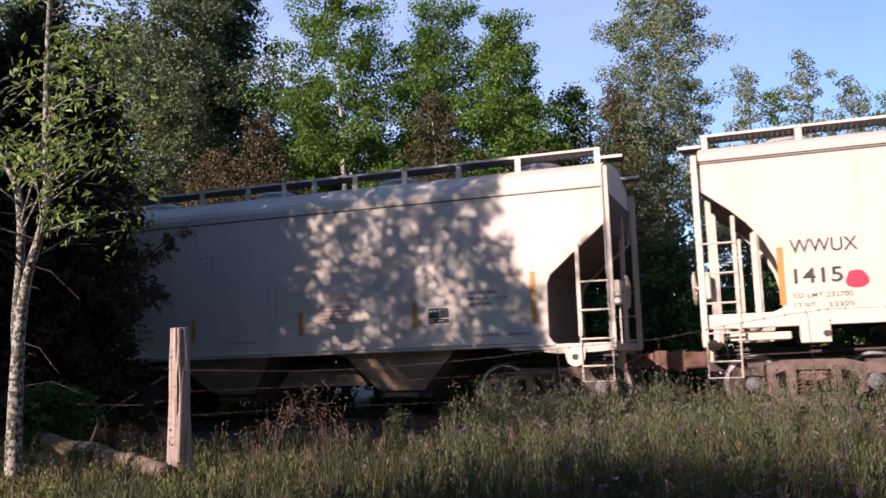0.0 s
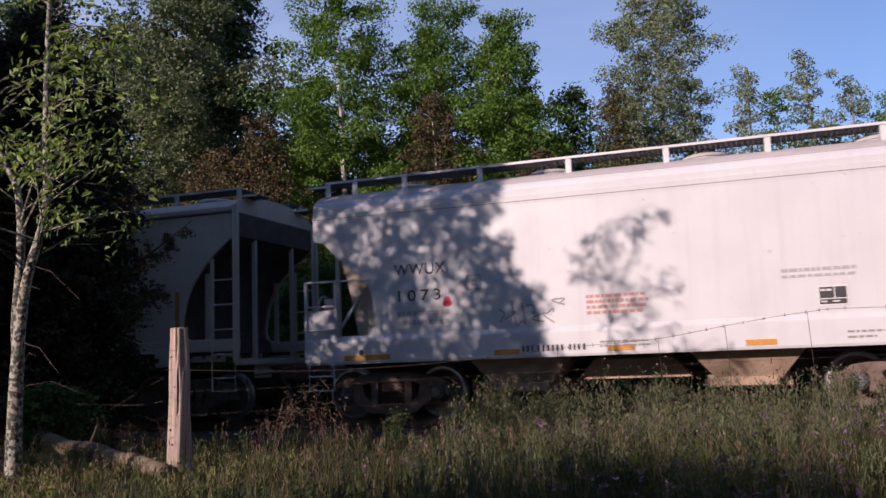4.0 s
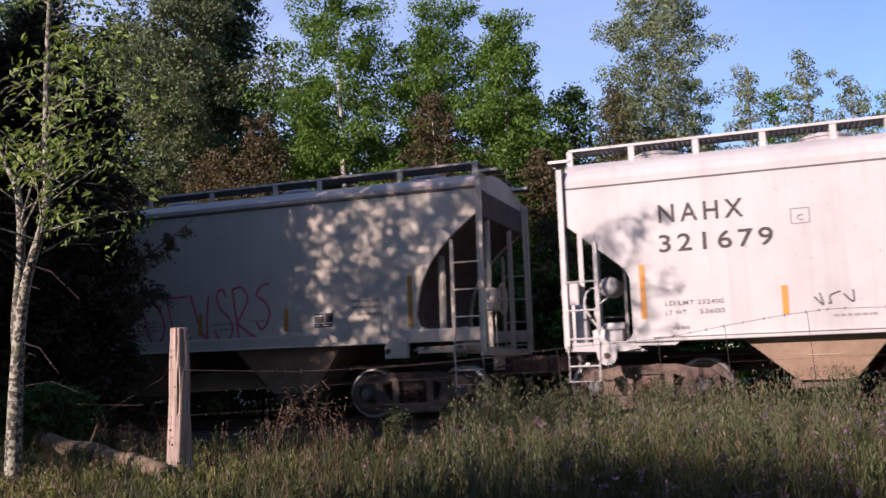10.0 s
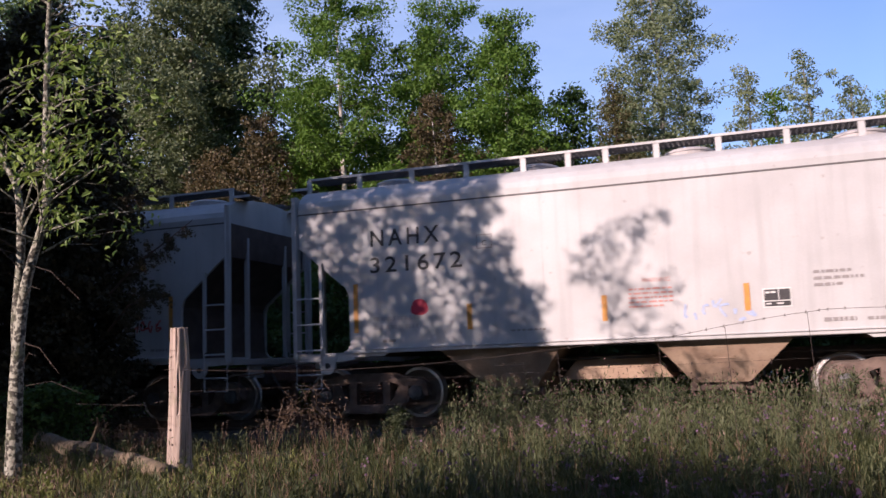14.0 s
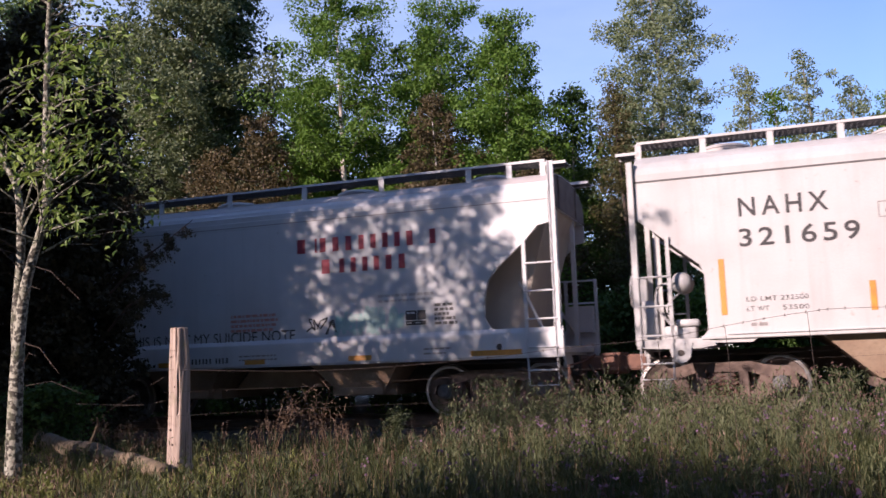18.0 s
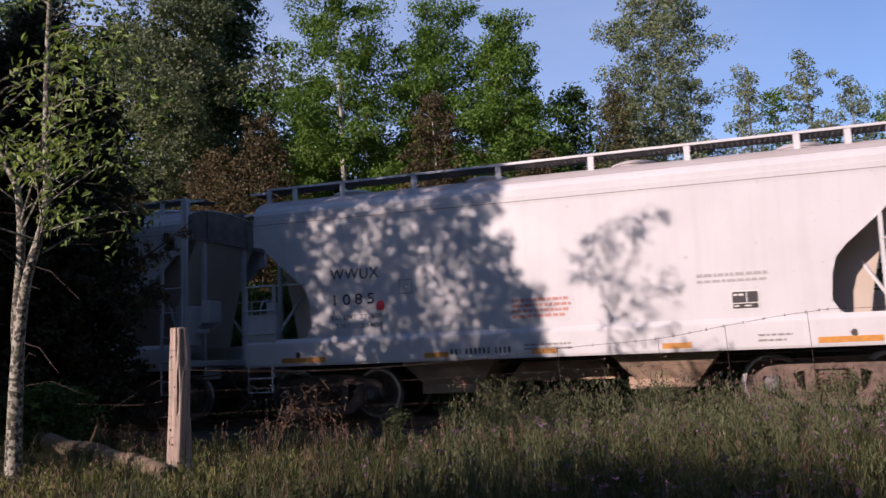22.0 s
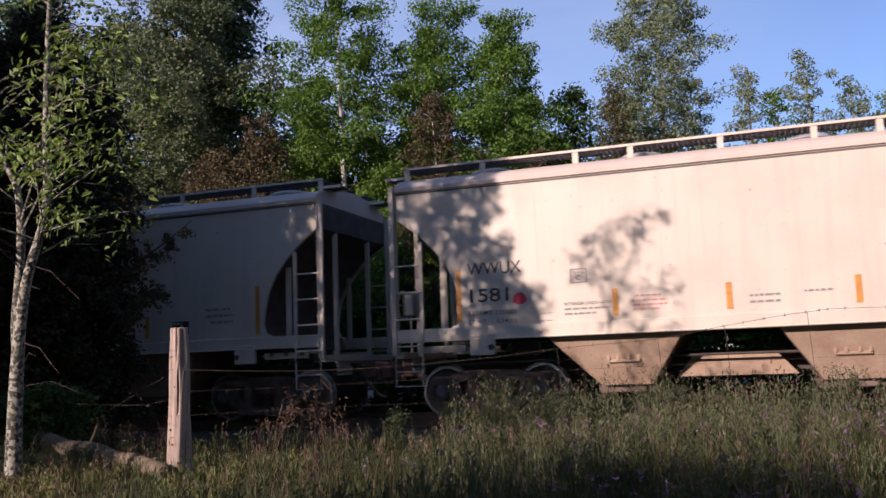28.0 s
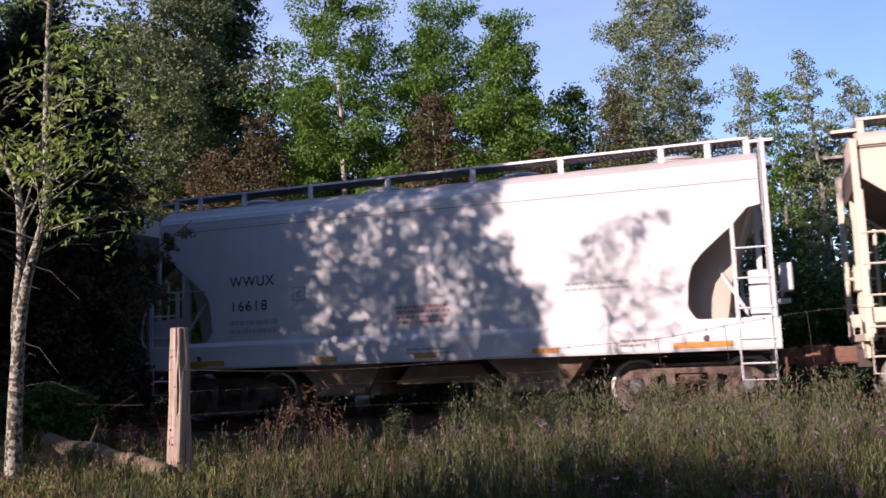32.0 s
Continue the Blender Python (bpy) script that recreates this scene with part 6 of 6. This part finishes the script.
wire("barbed_wire", "slack rusty barbed wire on the fence", [(-5.58, FENCE_Y - 0.1, 0.55), (-3.0, FENCE_Y, 0.62), (0.0, FENCE_Y, 0.62), (3.5, FENCE_Y, 0.66)], r=0.0009)
wire("loose_wire", "loose end of rusty wire hanging from the post", [(-5.58, FENCE_Y - 0.1, 0.93), (-5.9, FENCE_Y - 0.1, 0.78), (-6.35, FENCE_Y, 0.60)], False)
wire("loose_wire", "loose end of rusty wire hanging from the post", [(-5.58, FENCE_Y - 0.1, 0.70), (-6.0, FENCE_Y, 0.66), (-6.9, FENCE_Y + 0.2, 0.68)], False)
for x, z in ((-0.86, 1.10), (-0.33, 1.18), (0.29, 1.26), (0.95, 1.27), (-1.7, 1.05)):
    thing("wire_stay", "thin twisted stay between fence wires", "wire", "fence wires", data=bm_mesh("stay", rod(bmesh.new(), curve_pts([(x, FENCE_Y, z), (x + 0.02, FENCE_Y, (z + 0.3) / 2), (x + 0.04, FENCE_Y, 0.12)], 5), 0.002, 4), WIRE))


def fallen_log():
    bm = bmesh.new()
    a, b = Vector((-10.6, -5.6, 0.12)), Vector((-5.25, -9.45, 0.10))
    n = 14
    rod(bm, [a.lerp(b, i / n) + Vector((0, 0.05 * math.sin(i * 0.9), 0.02 * math.sin(i * 1.7))) for i in range(n + 1)], [0.115 - 0.003 * i + 0.006 * math.sin(i * 2.1) for i in range(n + 1)], 12)
    log = thing("fallen_log", "broken brown log lying in the grass", "log", at=pose(0, 0, 0))
    part("trunk", bm, LOGBARK, log, smooth=True)
    part("branch_stub", rod(bmesh.new(), [(-7.5, -7.8, 0.15), (-7.3, -7.9, 0.42), (-7.15, -8.1, 0.5)], [0.03, 0.02, 0.008], 6), LOGBARK, log)


fallen_log()


# ---------------------------------------------------------------- motion
def travel_at(t):
    k = min(int(t), 31)
    f = t - k
    p = [TRAVEL[max(0, min(32, k + j))] for j in (-1, 0, 1, 2)]
    return 0.5 * (2 * p[1] + (p[2] - p[0]) * f + (2 * p[0] - 5 * p[1] + 4 * p[2] - p[3]) * f * f + (3 * p[1] - p[0] - 3 * p[2] + p[3]) * f ** 3)


def motions():
    for car, x0, wheels in zip(CARS, START, WHEELS):
        walk(car, [(float(t), pose(x0 + TRAVEL[t], 0, 0)) for t in range(33)])
        for w, a in wheels:
            turn = lambda t: pose(a, 0, 0.457, 0, math.degrees(travel_at(t) / 0.457) % 360.0, 0)
            times = [i / 10 for i in range(321) if -22 < x0 + travel_at(i / 10) < 12]
            rows = [(t, turn(t)) for t in times]
            if times[0] > 0:
                rows.insert(0, (0.0, rows[0][1]))
            if times[-1] < 32.0:
                rows.append((32.0, rows[-1][1]))
            walk(w, rows)


motions()
